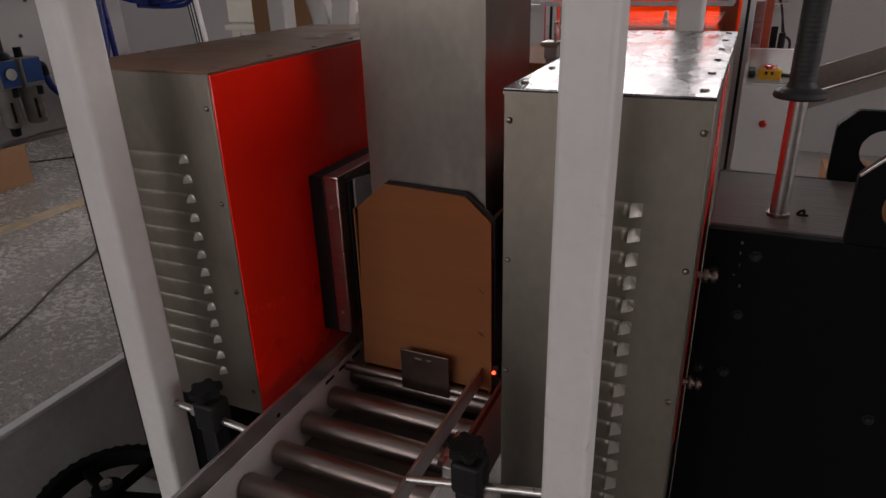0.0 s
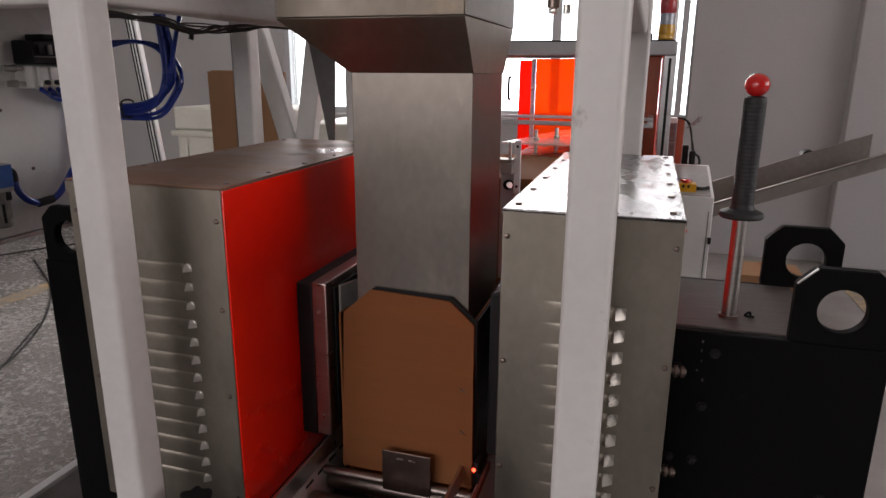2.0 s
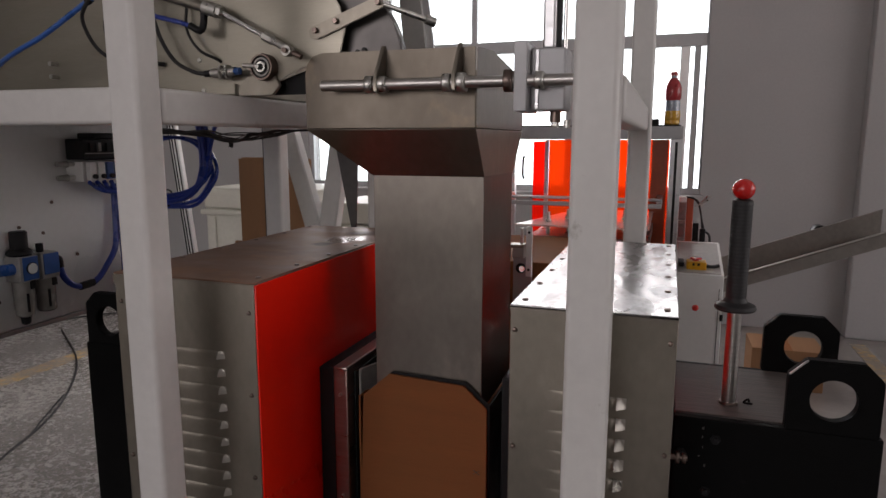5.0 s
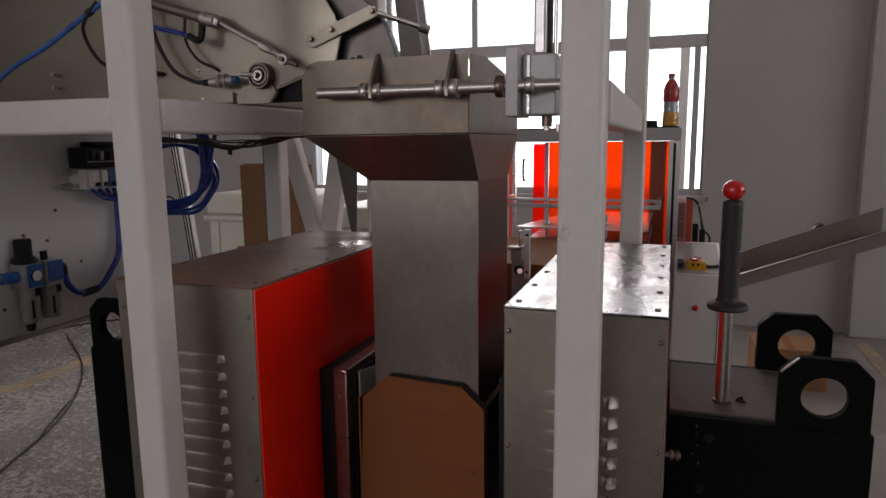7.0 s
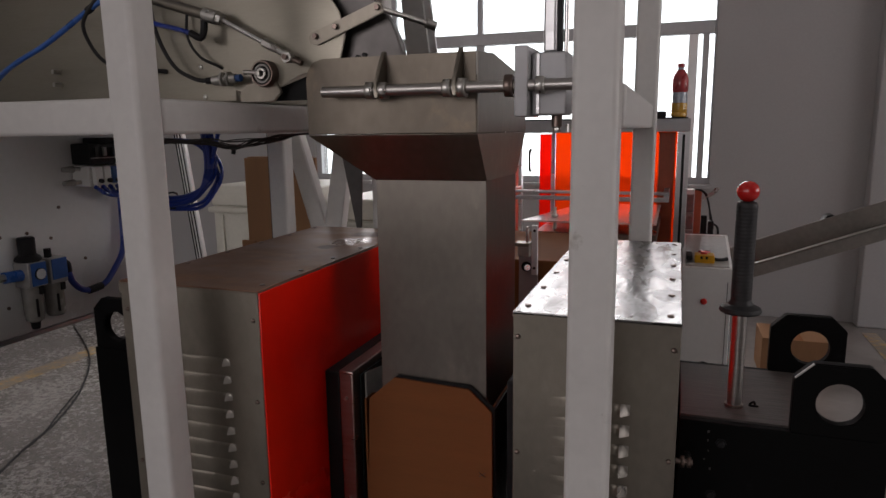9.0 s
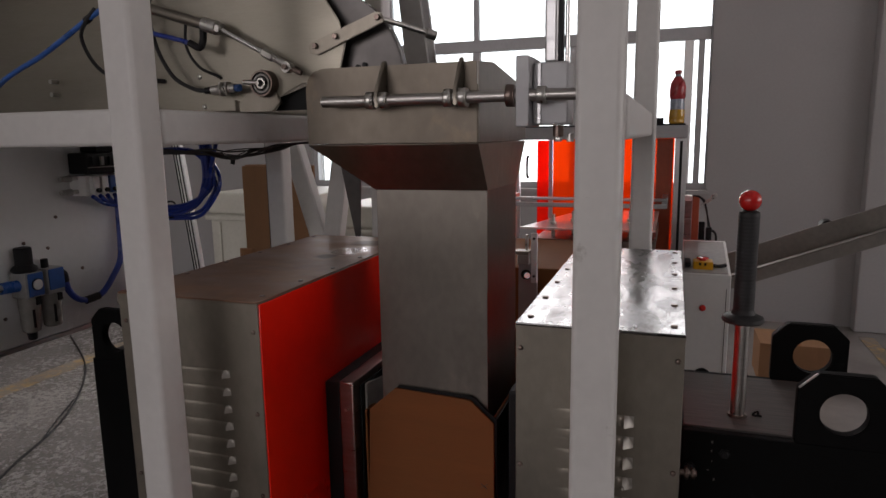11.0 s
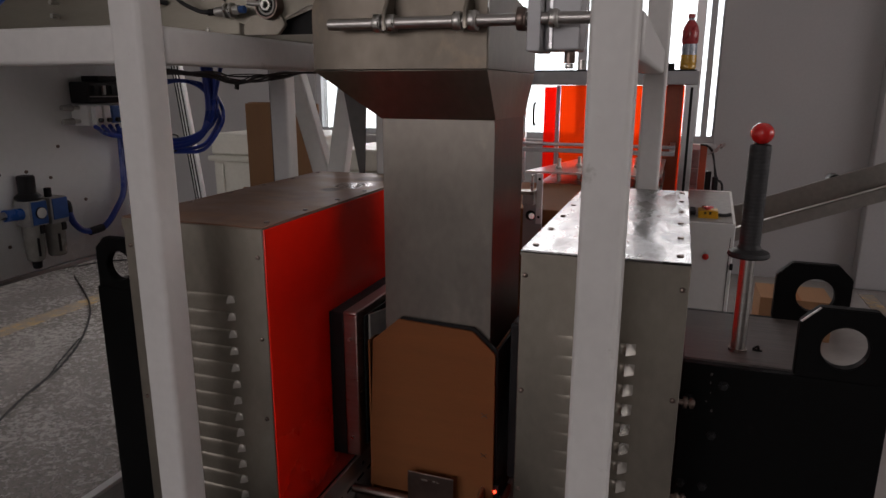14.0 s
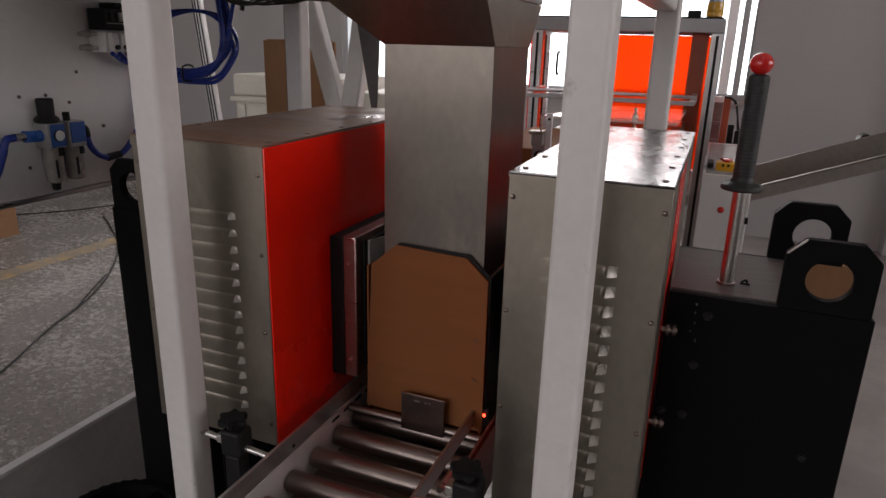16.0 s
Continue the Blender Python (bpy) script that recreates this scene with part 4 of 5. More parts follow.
solo("sensor_cable", tube([(-0.776, 0.808, 1.6335), (-0.80, 0.806, 1.638), (-0.84, 0.806, 1.66), (-0.870, 0.806, 1.71), (-0.885, 0.81, 1.77), (-0.89, 0.831, 1.82)], 0.0035, 10), RUBBER,
     (-0.83, 0.81, 1.63), "black sensor cable looping up the weigher", "cable")
solo("cable_loop", tube([(-0.925, 0.79, 1.78), (-0.955, 0.785, 1.745), (-0.962, 0.785, 1.71), (-0.945, 0.785, 1.68), (-0.918, 0.79, 1.66), (-0.88, 0.831, 1.655)], 0.004, 10), RUBBER,
     (-0.93, 0.79, 1.66), "black cable loop beside the weigher", "cable")
solo("thin_cable", tube([(-0.82, 0.825, 1.76), (-0.815, 0.815, 1.71), (-0.79, 0.812, 1.675), (-0.765, 0.825, 1.66), (-0.76, 0.8315, 1.655)], 0.0025, 8), RUBBER,
     (-0.79, 0.82, 1.655), "thin dark cable on the weigher front", "cable")
solo("air_tube", tube([(-0.90, 0.79, 1.742), (-0.85, 0.788, 1.728), (-0.81, 0.79, 1.718), (-0.775, 0.795, 1.706)], 0.004, 10), BLUE, (-0.83, 0.79, 1.70), "thin blue air tube to the cylinder", "air hose")
solo("tube_fitting", tube([(-0.790, 0.793, 1.712), (-0.772, 0.795, 1.703), (-0.768, 0.80, 1.715), (-0.766, 0.80, 1.735)], 0.006, 10, 3), BLACKP, (-0.775, 0.795, 1.70), "black elbow fitting under the cylinder", "fitting")

# ---- white control enclosure with air preparation ----
en = thing("control_enclosure", (-1.6, 0.5, 1.092), "white enamelled control enclosure hung on the machine frame", "enclosure")
part("shell", box(-1.90, -1.402, -0.35, 1.27, 1.094, 2.40, 0.006, 3), PANEL, en)
part("lower_lip", box(-1.90, -1.399, -0.35, 1.272, 1.084, 1.0935, 0.001), ALU, en)
for y, z in ((0.865, 1.325), (0.93, 1.325), (0.865, 1.165), (0.99, 1.305), (1.005, 1.195), (1.02, 1.375), (0.82, 1.52), (1.08, 1.24)):
    part("screw", cyl((-1.4015, y, z), (-1.399, y, z), 0.004, 10), DARKSTEEL, en)

fr2 = thing("filter_regulator", (-1.38, 0.92, 1.11), "blue and silver air filter regulator with gauge and bowls", "filter regulator")
u1 = part("regulator_body", box(-1.3985, -1.352, 0.884, 0.930, 1.208, 1.266, 0.003), GREYP, fr2)
part("blue_cover", box(-1.3515, -1.349, 0.890, 0.928, 1.212, 1.264, 0.001), BLUEP, u1)
part("gauge", lathe((-1.349, 0.910, 1.238), [(0.012, 0), (0.012, 0.004), (0.011, 0.005)], 20, None, "X"), DIAL, u1, "white round pressure gauge")
part("gauge_rim", lathe((-1.3485, 0.910, 1.238), [(0.0135, 0), (0.0135, 0.003)], 20, None, "X"), BLACKP, u1)
part("skirt", lathe((-1.376, 0.906, 1.266), [(0.024, 0), (0.028, 0.004), (0.026, 0.010), (0.019, 0.016)], 24), BLACKP, fr2)
part("knob", lathe((-1.376, 0.906, 1.280), [(0.018, 0), (0.0185, 0.038), (0.016, 0.041)], 24), BLACKP, fr2, "black adjusting knob")
b1 = part("bowl", lathe((-1.376, 0.906, 1.126), [(0.012, 0), (0.018, 0.004), (0.0205, 0.02), (0.0215, 0.082)], 24), BOWL, fr2)
part("sight_glass", box(-1.3555, -1.3535, 0.896, 0.902, 1.140, 1.182, 0.0005), BLACKP, b1)
part("latch", box(-1.3575, -1.352, 0.907, 0.920, 1.190, 1.210, 0.001), BLACKP, b1)
part("drain", lathe((-1.376, 0.906, 1.108), [(0.006, 0), (0.009, 0.002), (0.011, 0.018)], 14), BLACKP, b1)
u2 = part("lubricator_body", box(-1.3985, -1.354, 0.940, 0.986, 1.206, 1.266, 0.003), GREYP, fr2)
part("blue_cover", box(-1.3535, -1.351, 0.944, 0.984, 1.216, 1.264, 0.001), BLUEP, u2)
b2 = part("bowl", lathe((-1.376, 0.962, 1.128), [(0.017, 0), (0.020, 0.004), (0.0215, 0.078)], 24), BOWL, fr2)
part("sight_glass", box(-1.3552, -1.3532, 0.950, 0.956, 1.140, 1.182, 0.0005), BLACKP, b2)
part("latch", box(-1.357, -1.352, 0.963, 0.975, 1.188, 1.206, 0.001), BLACKP, b2)
part("cap", cyl((-1.378, 0.958, 1.266), (-1.378, 0.958, 1.286), 0.008, 14), BLACKP, u2)
part("inlet", cyl((-1.376, 0.884, 1.238), (-1.376, 0.845, 1.240), 0.013, 18), LIGHTBLUE, u1, "bright blue push-in inlet")
part("inlet_collar", cyl((-1.376, 0.845, 1.240), (-1.376, 0.822, 1.241), 0.009, 14), ZINC, u1)
part("outlet_elbow", tube([(-1.376, 0.986, 1.245), (-1.376, 0.998, 1.245), (-1.376, 1.004, 1.240), (-1.376, 1.006, 1.222)], 0.009, 12, 3), BLACKP, u2)
solo("blue_hose", tube([(-1.376, 1.006, 1.222), (-1.372, 1.012, 1.195), (-1.37, 1.035, 1.172), (-1.37, 1.074, 1.164), (-1.37, 1.11, 1.176), (-1.37, 1.142, 1.207), (-1.37, 1.17, 1.245), (-1.375, 1.182, 1.30), (-1.38, 1.19, 1.41)], 0.0075, 12), BLUE,
     (-1.37, 1.08, 1.16), "blue air hose from the regulator to the manifold", "air hose", "blue air hoses")
solo("hose_joint", cyl((-1.37, 1.052, 1.165), (-1.37, 1.092, 1.168), 0.0095, 14), BLACKP, (-1.37, 1.07, 1.16), "black inline hose joint", "fitting")
solo("blue_hose", tube([(-1.376, 0.822, 1.241), (-1.375, 0.800, 1.236), (-1.375, 0.785, 1.20), (-1.376, 0.75, 1.15), (-1.378, 0.64, 1.12), (-1.38, 0.40, 1.15), (-1.385, 0.2, 1.30), (-1.40, 0.15, 1.40)], 0.0085, 12), BLUE,
     (-1.37, 0.6, 1.12), "blue supply hose drooping from the regulator inlet", "air hose", "blue air hoses")
solo("blue_hose", tube([(-1.375, 1.19, 1.41), (-1.372, 1.195, 1.30), (-1.37, 1.195, 1.20), (-1.372, 1.192, 1.05), (-1.375, 1.19, 0.8), (-1.376, 1.19, 0.45)], 0.0065, 12), BLUE,
     (-1.37, 1.19, 0.45), "blue air hose hanging below the manifold", "air hose", "blue air hoses")
vm = thing("valve_manifold", (-1.38, 1.14, 1.40), "black and silver valve manifold with blue tube ends", "valve manifold")
part("base", box(-1.3985, -1.345, 1.066, 1.232, 1.421, 1.470, 0.003), BOX_PAINT, vm)
part("coil_block", box(-1.3985, -1.338, 1.068, 1.232, 1.4735, 1.524, 0.004), BLACKP, vm)
part("seam", box(-1.3378, -1.3365, 1.070, 1.230, 1.488, 1.4905), GREYP, vm)
part("coil_block", box(-1.3985, -1.345, 1.106, 1.232, 1.5243, 1.538, 0.003), BLACKP, vm)
for i in range(6):
    y = 1.074 + i * 0.026
    part("valve", box(-1.344, -1.330, y, y + 0.020, 1.426, 1.468, 0.002), BOX_PAINT if i < 2 else BLUEP, vm)
    part("port", cyl((-1.3295, y + 0.010, 1.434), (-1.322, y + 0.010, 1.434), 0.0055, 12), BLACKP, vm)
    part("wire_plug", box(-1.3375, -1.331, y + 0.005, y + 0.014, 1.494, 1.515, 0.001), GREYP if i % 2 else BLACKP, vm)
for z in (1.432, 1.464):
    part("silencer", cyl((-1.372, 1.065, z), (-1.372, 1.046, z), 0.005, 12), ZINC, vm)
    part("silencer_cap", cyl((-1.372, 1.046, z), (-1.372, 1.018, z), 0.0085, 12, 0.006), GREYP, vm)
# blue tubes in a hanging coil and a black loom under the beam
for i in range(6):
    ox, oz = 0.0095 * (i % 3 - 1), 0.0055 * (1 if i < 3 else -1)
    pts = [(-1.128 + ox, 1.225, 1.590), (-1.129 + ox, 1.24 + oz, 1.525), (-1.130 + ox, 1.245 + oz, 1.470), (-1.137 + 0.9 * ox, 1.245 + oz, 1.435), (-1.160 + 0.6 * ox, 1.246 + oz, 1.403 + 0.6 * ox),
           (-1.200 + 0.3 * ox, 1.246 + oz, 1.380 + 0.9 * ox), (-1.255, 1.245 + oz, 1.369 + ox), (-1.310, 1.225 + oz, 1.372 + ox), (-1.345 + 0.3 * oz, 1.19 - 0.012 * i, 1.395), (-1.337, 1.185 - 0.022 * i, 1.4195)]
    if i == 5:
        pts[0:2] = [(-1.050, 1.20, 1.590), (-1.098, 1.235, 1.530)]
    solo("air_hose", tube(pts, 0.0052, 10, 5), BLUE, (-1.25, 1.245, 1.37), "blue air hose bundled below the frame beam", "air hose", "blue air hoses")
for i in range(2):
    o = 0.012 * i
    pts = [(-1.345, 1.19, 1.470 + o), (-1.30, 1.225, 1.508 + o), (-1.245, 1.262 + o, 1.528), (-1.185 + o, 1.268 + o, 1.515), (-1.146 + o, 1.268 + o, 1.478), (-1.128 + o, 1.268, 1.440), (-1.146 + o, 1.268, 1.404), (-1.185, 1.268, 1.366 - o), (-1.25, 1.262, 1.352 - 0.5 * o), (-1.315, 1.24, 1.356 - 0.5 * o)]
    solo("air_hose", tube(pts, 0.0048, 10, 5), BLUE, (-1.25, 1.262, 1.36), "blue air hose looping over the bundle", "air hose", "blue air hoses")
solo("cable_tie", tube([(-1.262, 1.226, 1.352), (-1.262, 1.264, 1.352), (-1.262, 1.264, 1.388), (-1.262, 1.226, 1.388), (-1.262, 1.226, 1.352)], 0.0025, 6, 3), BLACKP, (-1.262, 1.245, 1.352), "black cable tie round the hoses", "cable tie")
rnd = random.Random(5)
for i in range(9):
    u = [rnd.uniform(-1, 1) for _ in range(14)]
    a = [(-0.742 + 0.006 * u[0], 0.60 + 0.01 * u[1], 1.535 + 0.006 * u[2]), (-0.732 + 0.008 * u[3], 0.66, 1.534 + 0.006 * u[4]), (-0.728 + 0.010 * u[5], 0.73, 1.533 + 0.006 * u[6]),
         (-0.728 + 0.010 * u[7], 0.80, 1.525 + 0.009 * u[8]), (-0.73 + 0.008 * u[9], 0.87, 1.529 + 0.007 * u[10]), (-0.73 + 0.006 * u[11], 0.94, 1.534 + 0.005 * u[12]), (-0.731, 1.02, 1.5405), (-0.731, 1.10 + 0.02 * u[13], 1.5425)]
    solo("loom_cable", tube(a, 0.0010 + 0.0005 * (i % 3), 6, 6), RUBBER, (-0.73, 0.8, 1.5), "thin black cable in the loom under the beam", "cable", "loom cables")
solo("cable_plug", tube([(-0.729, 0.80, 1.524), (-0.727, 0.803, 1.515), (-0.728, 0.802, 1.509)], 0.004, 8, 3), BLACKP, (-0.73, 0.80, 1.503), "black cable plug hanging from the loom", "plug")
solo("hanging_wire", tube([(-1.27, 1.12, 1.53), (-1.275, 1.11, 1.495), (-1.262, 1.11, 1.47), (-1.27, 1.11, 1.445)], 0.003, 8), RUBBER, (-1.27, 1.11, 1.44), "short black wire hanging from the loom", "cable")
solo("connector", box(-1.283, -1.258, 1.10, 1.118, 1.462, 1.492, 0.004), BLACKP, (-1.27, 1.11, 1.46), "small dark wire connector", "connector")

# ---- low guard and pulley drive ----
gd = thing("low_guard", (-1.345, 0.4, 0), "grey sheet guard with a pale aluminium top edge", "guard panel")
part("sheet", box(-1.352, -1.338, -0.9, 1.75, 0.0, 0.50, 0.002), GREYGUARD, gd)
part("cap", box(-1.358, -1.332, -0.9, 1.75, 0.5005, 0.512, 0.002), PANEL, gd)
pu = thing("belt_pulley", (-0.97, 0.62, 0.30), "large black toothed pulley with spokes", "pulley")
teeth = []
for i in range(144):
    w = 2 * math.pi * i / 144
    rr = 0.128 if i % 4 < 2 else 0.1245
    teeth.append((-0.975 + rr * math.cos(w), 0.625 + rr * math.sin(w)))
part("rim", prism(teeth, "z", 0.482, 0.520, 0, None, [(-0.975, 0.625, 0.108)]), BLACK, pu)
part("hub", cyl((-0.975, 0.625, 0.475), (-0.975, 0.625, 0.525), 0.028, 24, None, None, 0.002), BLACK, pu)
for i in range(5):
    w = 2 * math.pi * i / 5 + 0.3
    part("spoke", bar((-0.975 + 0.024 * math.cos(w), 0.625 + 0.024 * math.sin(w), 0.50), (-0.975 + 0.112 * math.cos(w), 0.625 + 0.112 * math.sin(w), 0.50), 0.022, 0.014, 0.002), BLACK, pu)
part("shaft", cyl((-0.975, 0.625, 0.42), (-0.975, 0.625, 0.535), 0.011, 16), ZINC, pu)
solo("drive_housing", box(-1.09, -0.85, 0.50, 0.76, 0.0, 0.42, 0.012, 3), GREYGUARD, (-0.97, 0.63, 0), "grey drive housing under the pulley", "housing")

# ---- behind the cabinets ----
sf = thing("brace_stand", (-1.02, 1.5, 0), "white square-tube stand with V braces", "stand")
part("post", box(-1.078, -1.024, 1.42, 1.465, 0, 2.4, 0.006, 3), WHITE, sf)
part("crossbar", box(-1.022, -0.66, 1.545, 1.585, 1.190, 1.230, 0.004), WHITE, sf)
part("tie", box(-1.07, -1.023, 1.466, 1.585, 1.190, 1.230, 0.004), WHITE, sf)
part("brace", bar((-1.185, 1.565, 1.90), (-0.990, 1.565, 1.232), 0.04, 0.054, 0.004), WHITE, sf)
part("brace", bar((-0.845, 1.5655, 1.90), (-0.960, 1.5655, 1.232), 0.041, 0.054, 0.004), WHITE, sf)
solo("black_cable", tube([(-1.085, 1.44, 2.3), (-1.087, 1.44, 1.8), (-1.084, 1.44, 1.45), (-1.086, 1.44, 1.0), (-1.085, 1.44, 0.1)], 0.006, 8), RUBBER, (-1.066, 1.45, 0.1), "black cable running down the support post", "cable")
solo("discharge_sheet", prism([(-0.905, 1.56), (-0.825, 1.62), (-0.828, 1.45), (-0.838, 1.24), (-0.845, 1.24)], "y", 1.50, 1.505, 0.0008), GATE, (-0.84, 1.5, 1.26), "dark steel discharge sheet behind the cabinet", "sheet")
solo("leaning_profile", prism([(-0.67, 2.25), (-0.628, 2.25), (-0.555, 1.66), (-0.612, 1.66)], "y", 1.33, 1.36, 0.001), GREYGUARD, (-0.6, 1.34, 1.6), "dark grey tapered bracket beside the window", "bracket")
solo("alu_strip", bar((-0.622, 1.345, 2.25), (-0.548, 1.345, 1.655), 0.008, 0.02, 0.001), ALU, (-0.58, 1.34, 1.655), "thin pale aluminium edge strip", "strip")

ct = thing("flat_carton_stack", (-1.3, 1.87, 0), "stack of flat brown cartons standing on end", "carton stack")
for i in range(5):
    part("flat_carton", box(-1.432 + 0.004 * (i % 3), -1.178 - 0.006 * (i % 2), 1.80 + 0.012 * i, 1.811 + 0.012 * i, 0.0, 1.458 + 0.004 * (i % 2), 0.001), CARDD, ct)
part("flap", box(-1.452, -1.40, 1.786, 1.799, 0.95, 1.17, 0.001), CARDD, ct)


def crate(x0, x1, y0, y1, h):
    c = thing("storage_crate", ((x0 + x1) / 2, (y0 + y1) / 2, 0), "cream plastic storage crate with an overhanging lid", "crate", "storage crates")
    part("tub", box(x0, x1, y0, y1, 0, h - 0.10, 0.012, 3), CREAM, c)
    part("rim", box(x0 - 0.018, x1 + 0.018, y0 - 0.018, y1 + 0.018, h - 0.13, h - 0.105, 0.006), CREAM, c)
    part("lid", box(x0 - 0.004, x1 + 0.004, y0 - 0.004, y1 + 0.004, h - 0.0995, h, 0.010, 3), CREAM, c)
    for i in range(4):
        x = x0 + 0.05 + (x1 - x0 - 0.1) * i / 3
        part("rib", box(x - 0.012, x + 0.012, y0 - 0.012, y0 - 0.0005, 0.1, h - 0.14, 0.004), CREAM, c)


crate(-2.13, -1.55, 2.49, 2.95, 1.297)
crate(-1.50, -0.98, 2.55, 2.95, 1.24)
ap = thing("aluminium_post", (-1.554, 1.8, 0), "slotted aluminium profile leaning behind the machine", "profile")
part("post", bar((-1.512, 1.80, 0.0), (-1.742, 1.80, 1.9), 0.02, 0.036, 0.002), ALU_PALE, ap)
for dx in (-0.0135, -0.003, 0.010):
    part("slot", bar((-1.512 + dx, 1.7885, 0.01), (-1.742 + dx, 1.7885, 1.89), 0.0014, 0.0045, 0), BLACKP, ap)

# ---- orange guarded cabin ----
cb = thing("guard_cabin", (-0.33, 2.95, 0), "aluminium-framed machine guard cabin with orange acrylic panels", "machine guard")
CX0, CX1, CY0, CY1, CZ = -0.70, 0.035, 2.62, 3.30, 1.578


def profile(x0, x1, y0, y1, z0, z1):
    p = part("profile", box(x0, x1, y0, y1, z0, z1, 0.003), ALU_DULL if z1 - z0 < 0.3 else ALU, cb)
    if z1 - z0 > 0.3:
        part("slot", box((x0 + x1) / 2 - 0.005, (x0 + x1) / 2 + 0.005, y0 - 0.0012, y0 - 0.0002, z0 + 0.01, z1 - 0.01), BLACKP, p)
    return p


for x, y in ((CX0, CY0), (CX1 - 0.045, CY0), (CX0 - 0.12, CY1 - 0.045), (CX1 - 0.045, CY1 - 0.045)):
    profile(x, x + 0.045, y, y + 0.045, 0.0, CZ - 0.051)
for y, x in ((CY0, CX0), (CY1 - 0.045, CX0 - 0.12)):
    profile(x, CX1, y, y + 0.045, CZ - 0.05, CZ)
    profile(CX0 + 0.046, CX1 - 0.046, y, y + 0.04, 0.86, 0.90)
for x in (CX0, CX1 - 0.045):
    profile(x, x + 0.045, CY0 + 0.046, CY1 - 0.046, CZ - 0.05, CZ)
part("top_plate", box(CX0 + 0.01, CX1 - 0.01, CY0 + 0.01, CY1 - 0.01, CZ + 0.0005, CZ + 0.006, 0.001), BLACKP, cb)
part("side_panel", box(CX1 - 0.024, CX1 - 0.019, CY0 + 0.046, CY1 - 0.046, 0.905, CZ - 0.052), ACRYL_ORANGE, cb, "orange acrylic panel")
part("side_panel", box(CX0 - 0.006, CX0 - 0.001, CY0 + 0.01, CY0 + 0.22, 0.905, CZ - 0.052), ACRYL_ORANGE, cb, "orange acrylic panel")
part("back_panel", box(-0.60, CX1 - 0.047, CY1 - 0.025, CY1 - 0.020, 0.905, CZ - 0.052), ACRYL_AMBER, cb, "orange acrylic panel")
door = part("door", box(-0.69, -0.625, CY1 + 0.012, CY1 + 0.017, 0.95, CZ - 0.06), ACRYL_ORANGE, cb, "orange acrylic door left ajar")
part("handle", tube([(-0.735, CY1 + 0.01, 1.33), (-0.735, CY1 - 0.03, 1.335), (-0.735, CY1 - 0.03, 1.43), (-0.735, CY1 + 0.01, 1.435)], 0.006, 8, 2), BLACKP, door)
part("mid_post", box(-0.622, -0.602, CY1 - 0.035, CY1 - 0.005, 0.905, CZ - 0.052, 0.002), ALU, cb)
part("inner_panel", box(-0.080, -0.018, 2.68, 2.70, 0.905, CZ - 0.052, 0.003), ORANGE_STEEL, cb)
part("cross_rail", box(-0.66, -0.03, 2.40, 2.42, 1.272, 1.288, 0.003), ALU_DULL, cb)
part("cross_rail", box(-0.66, -0.03, 2.45, 2.47, 1.293, 1.305, 0.003), ALU, cb)
for x in (-0.66, -0.05):
    part("rail_bracket", box(x, x + 0.02, 2.47, 2.66, 1.272, 1.304, 0.002), ALU, cb)

tb = thing("feed_table", (-0.30, 2.1, 0), "steel feed table with milky plastic sheet on bolts", "feed table")
part("sheet", prism([(-0.50, 2.03), (-0.06, 2.03), (-0.06, 2.60), (-0.36, 2.60)], "z", 1.236, 1.242, 0.001), FILM, tb, "milky plastic sheet reflecting the orange panels")
for x, y in ((-0.40, 2.12), (-0.345, 2.22), (-0.20, 2.12), (-0.15, 2.25)):
    part("bolt", cyl((x, y, 1.20), (x, y, 1.278), 0.0065, 12), ZINC, tb)
    part("nut", hexnut((x, y, 1.248), 0.011, 0.010, "Z"), ZINC, tb)
part("frame", box(-0.46, -0.06, 2.06, 2.58, 1.165, 1.20, 0.003), DARKSTEEL, tb)
for x in (-0.44, -0.10):
    for y in (2.08, 2.52):
        part("leg", box(x, x + 0.03, y, y + 0.03, 0, 1.1645, 0.002), DARKSTEEL, tb)
solo("waiting_carton", box(-0.52, -0.265, 1.53, 2.02, 0.737, 1.205, 0.003), CARD, (-0.4, 1.8, 0.737), "closed brown cardboard carton on the feed conveyor", "carton")
fc = thing("feed_conveyor", (-0.4, 1.8, 0), "dark steel feed conveyor under the waiting carton", "conveyor")
part("bed", box(-0.57, -0.24, 1.45, 2.04, 0.70, 0.7365, 0.003), DARKSTEEL, fc)
for x in (-0.55, -0.29):
    for y in (1.48, 1.98):
        part("leg", box(x, x + 0.03, y, y + 0.03, 0, 0.6995, 0.002), DARKSTEEL, fc)
vb = thing("valve_bracket", (-0.40, 1.50, 1.1), "steel bracket plate with a round chrome plunger", "bracket")
part("plate", box(-0.386, -0.336, 1.508, 1.514, 0.74, 1.222, 0.001), ALU_DULL, vb)
flange = part("flange", box(-0.351, -0.336, 1.498, 1.5075, 1.172, 1.302, 0.001), ALU_PALE, vb, "pale upright flange with two holes")
for z in (1.288, 1.190):
    part("hole", cyl((-0.3435, 1.4981, z), (-0.3435, 1.4972, z), 0.0035, 12), BLACKP, flange)
part("arm", box(-0.388, -0.352, 1.470, 1.5075, 1.250, 1.259, 0.001), STEEL, vb)
part("body", box(-0.383, -0.3525, 1.478, 1.5075, 1.222, 1.2495, 0.003), GREYP, vb)
part("plunger", cyl((-0.366, 1.5075, 1.192), (-0.352, 1.455, 1.200), 0.0075, 16), CHROME, vb)
part("collar", cyl((-0.366, 1.5075, 1.192), (-0.3645, 1.500, 1.193), 0.013, 16), BLACKP, vb)
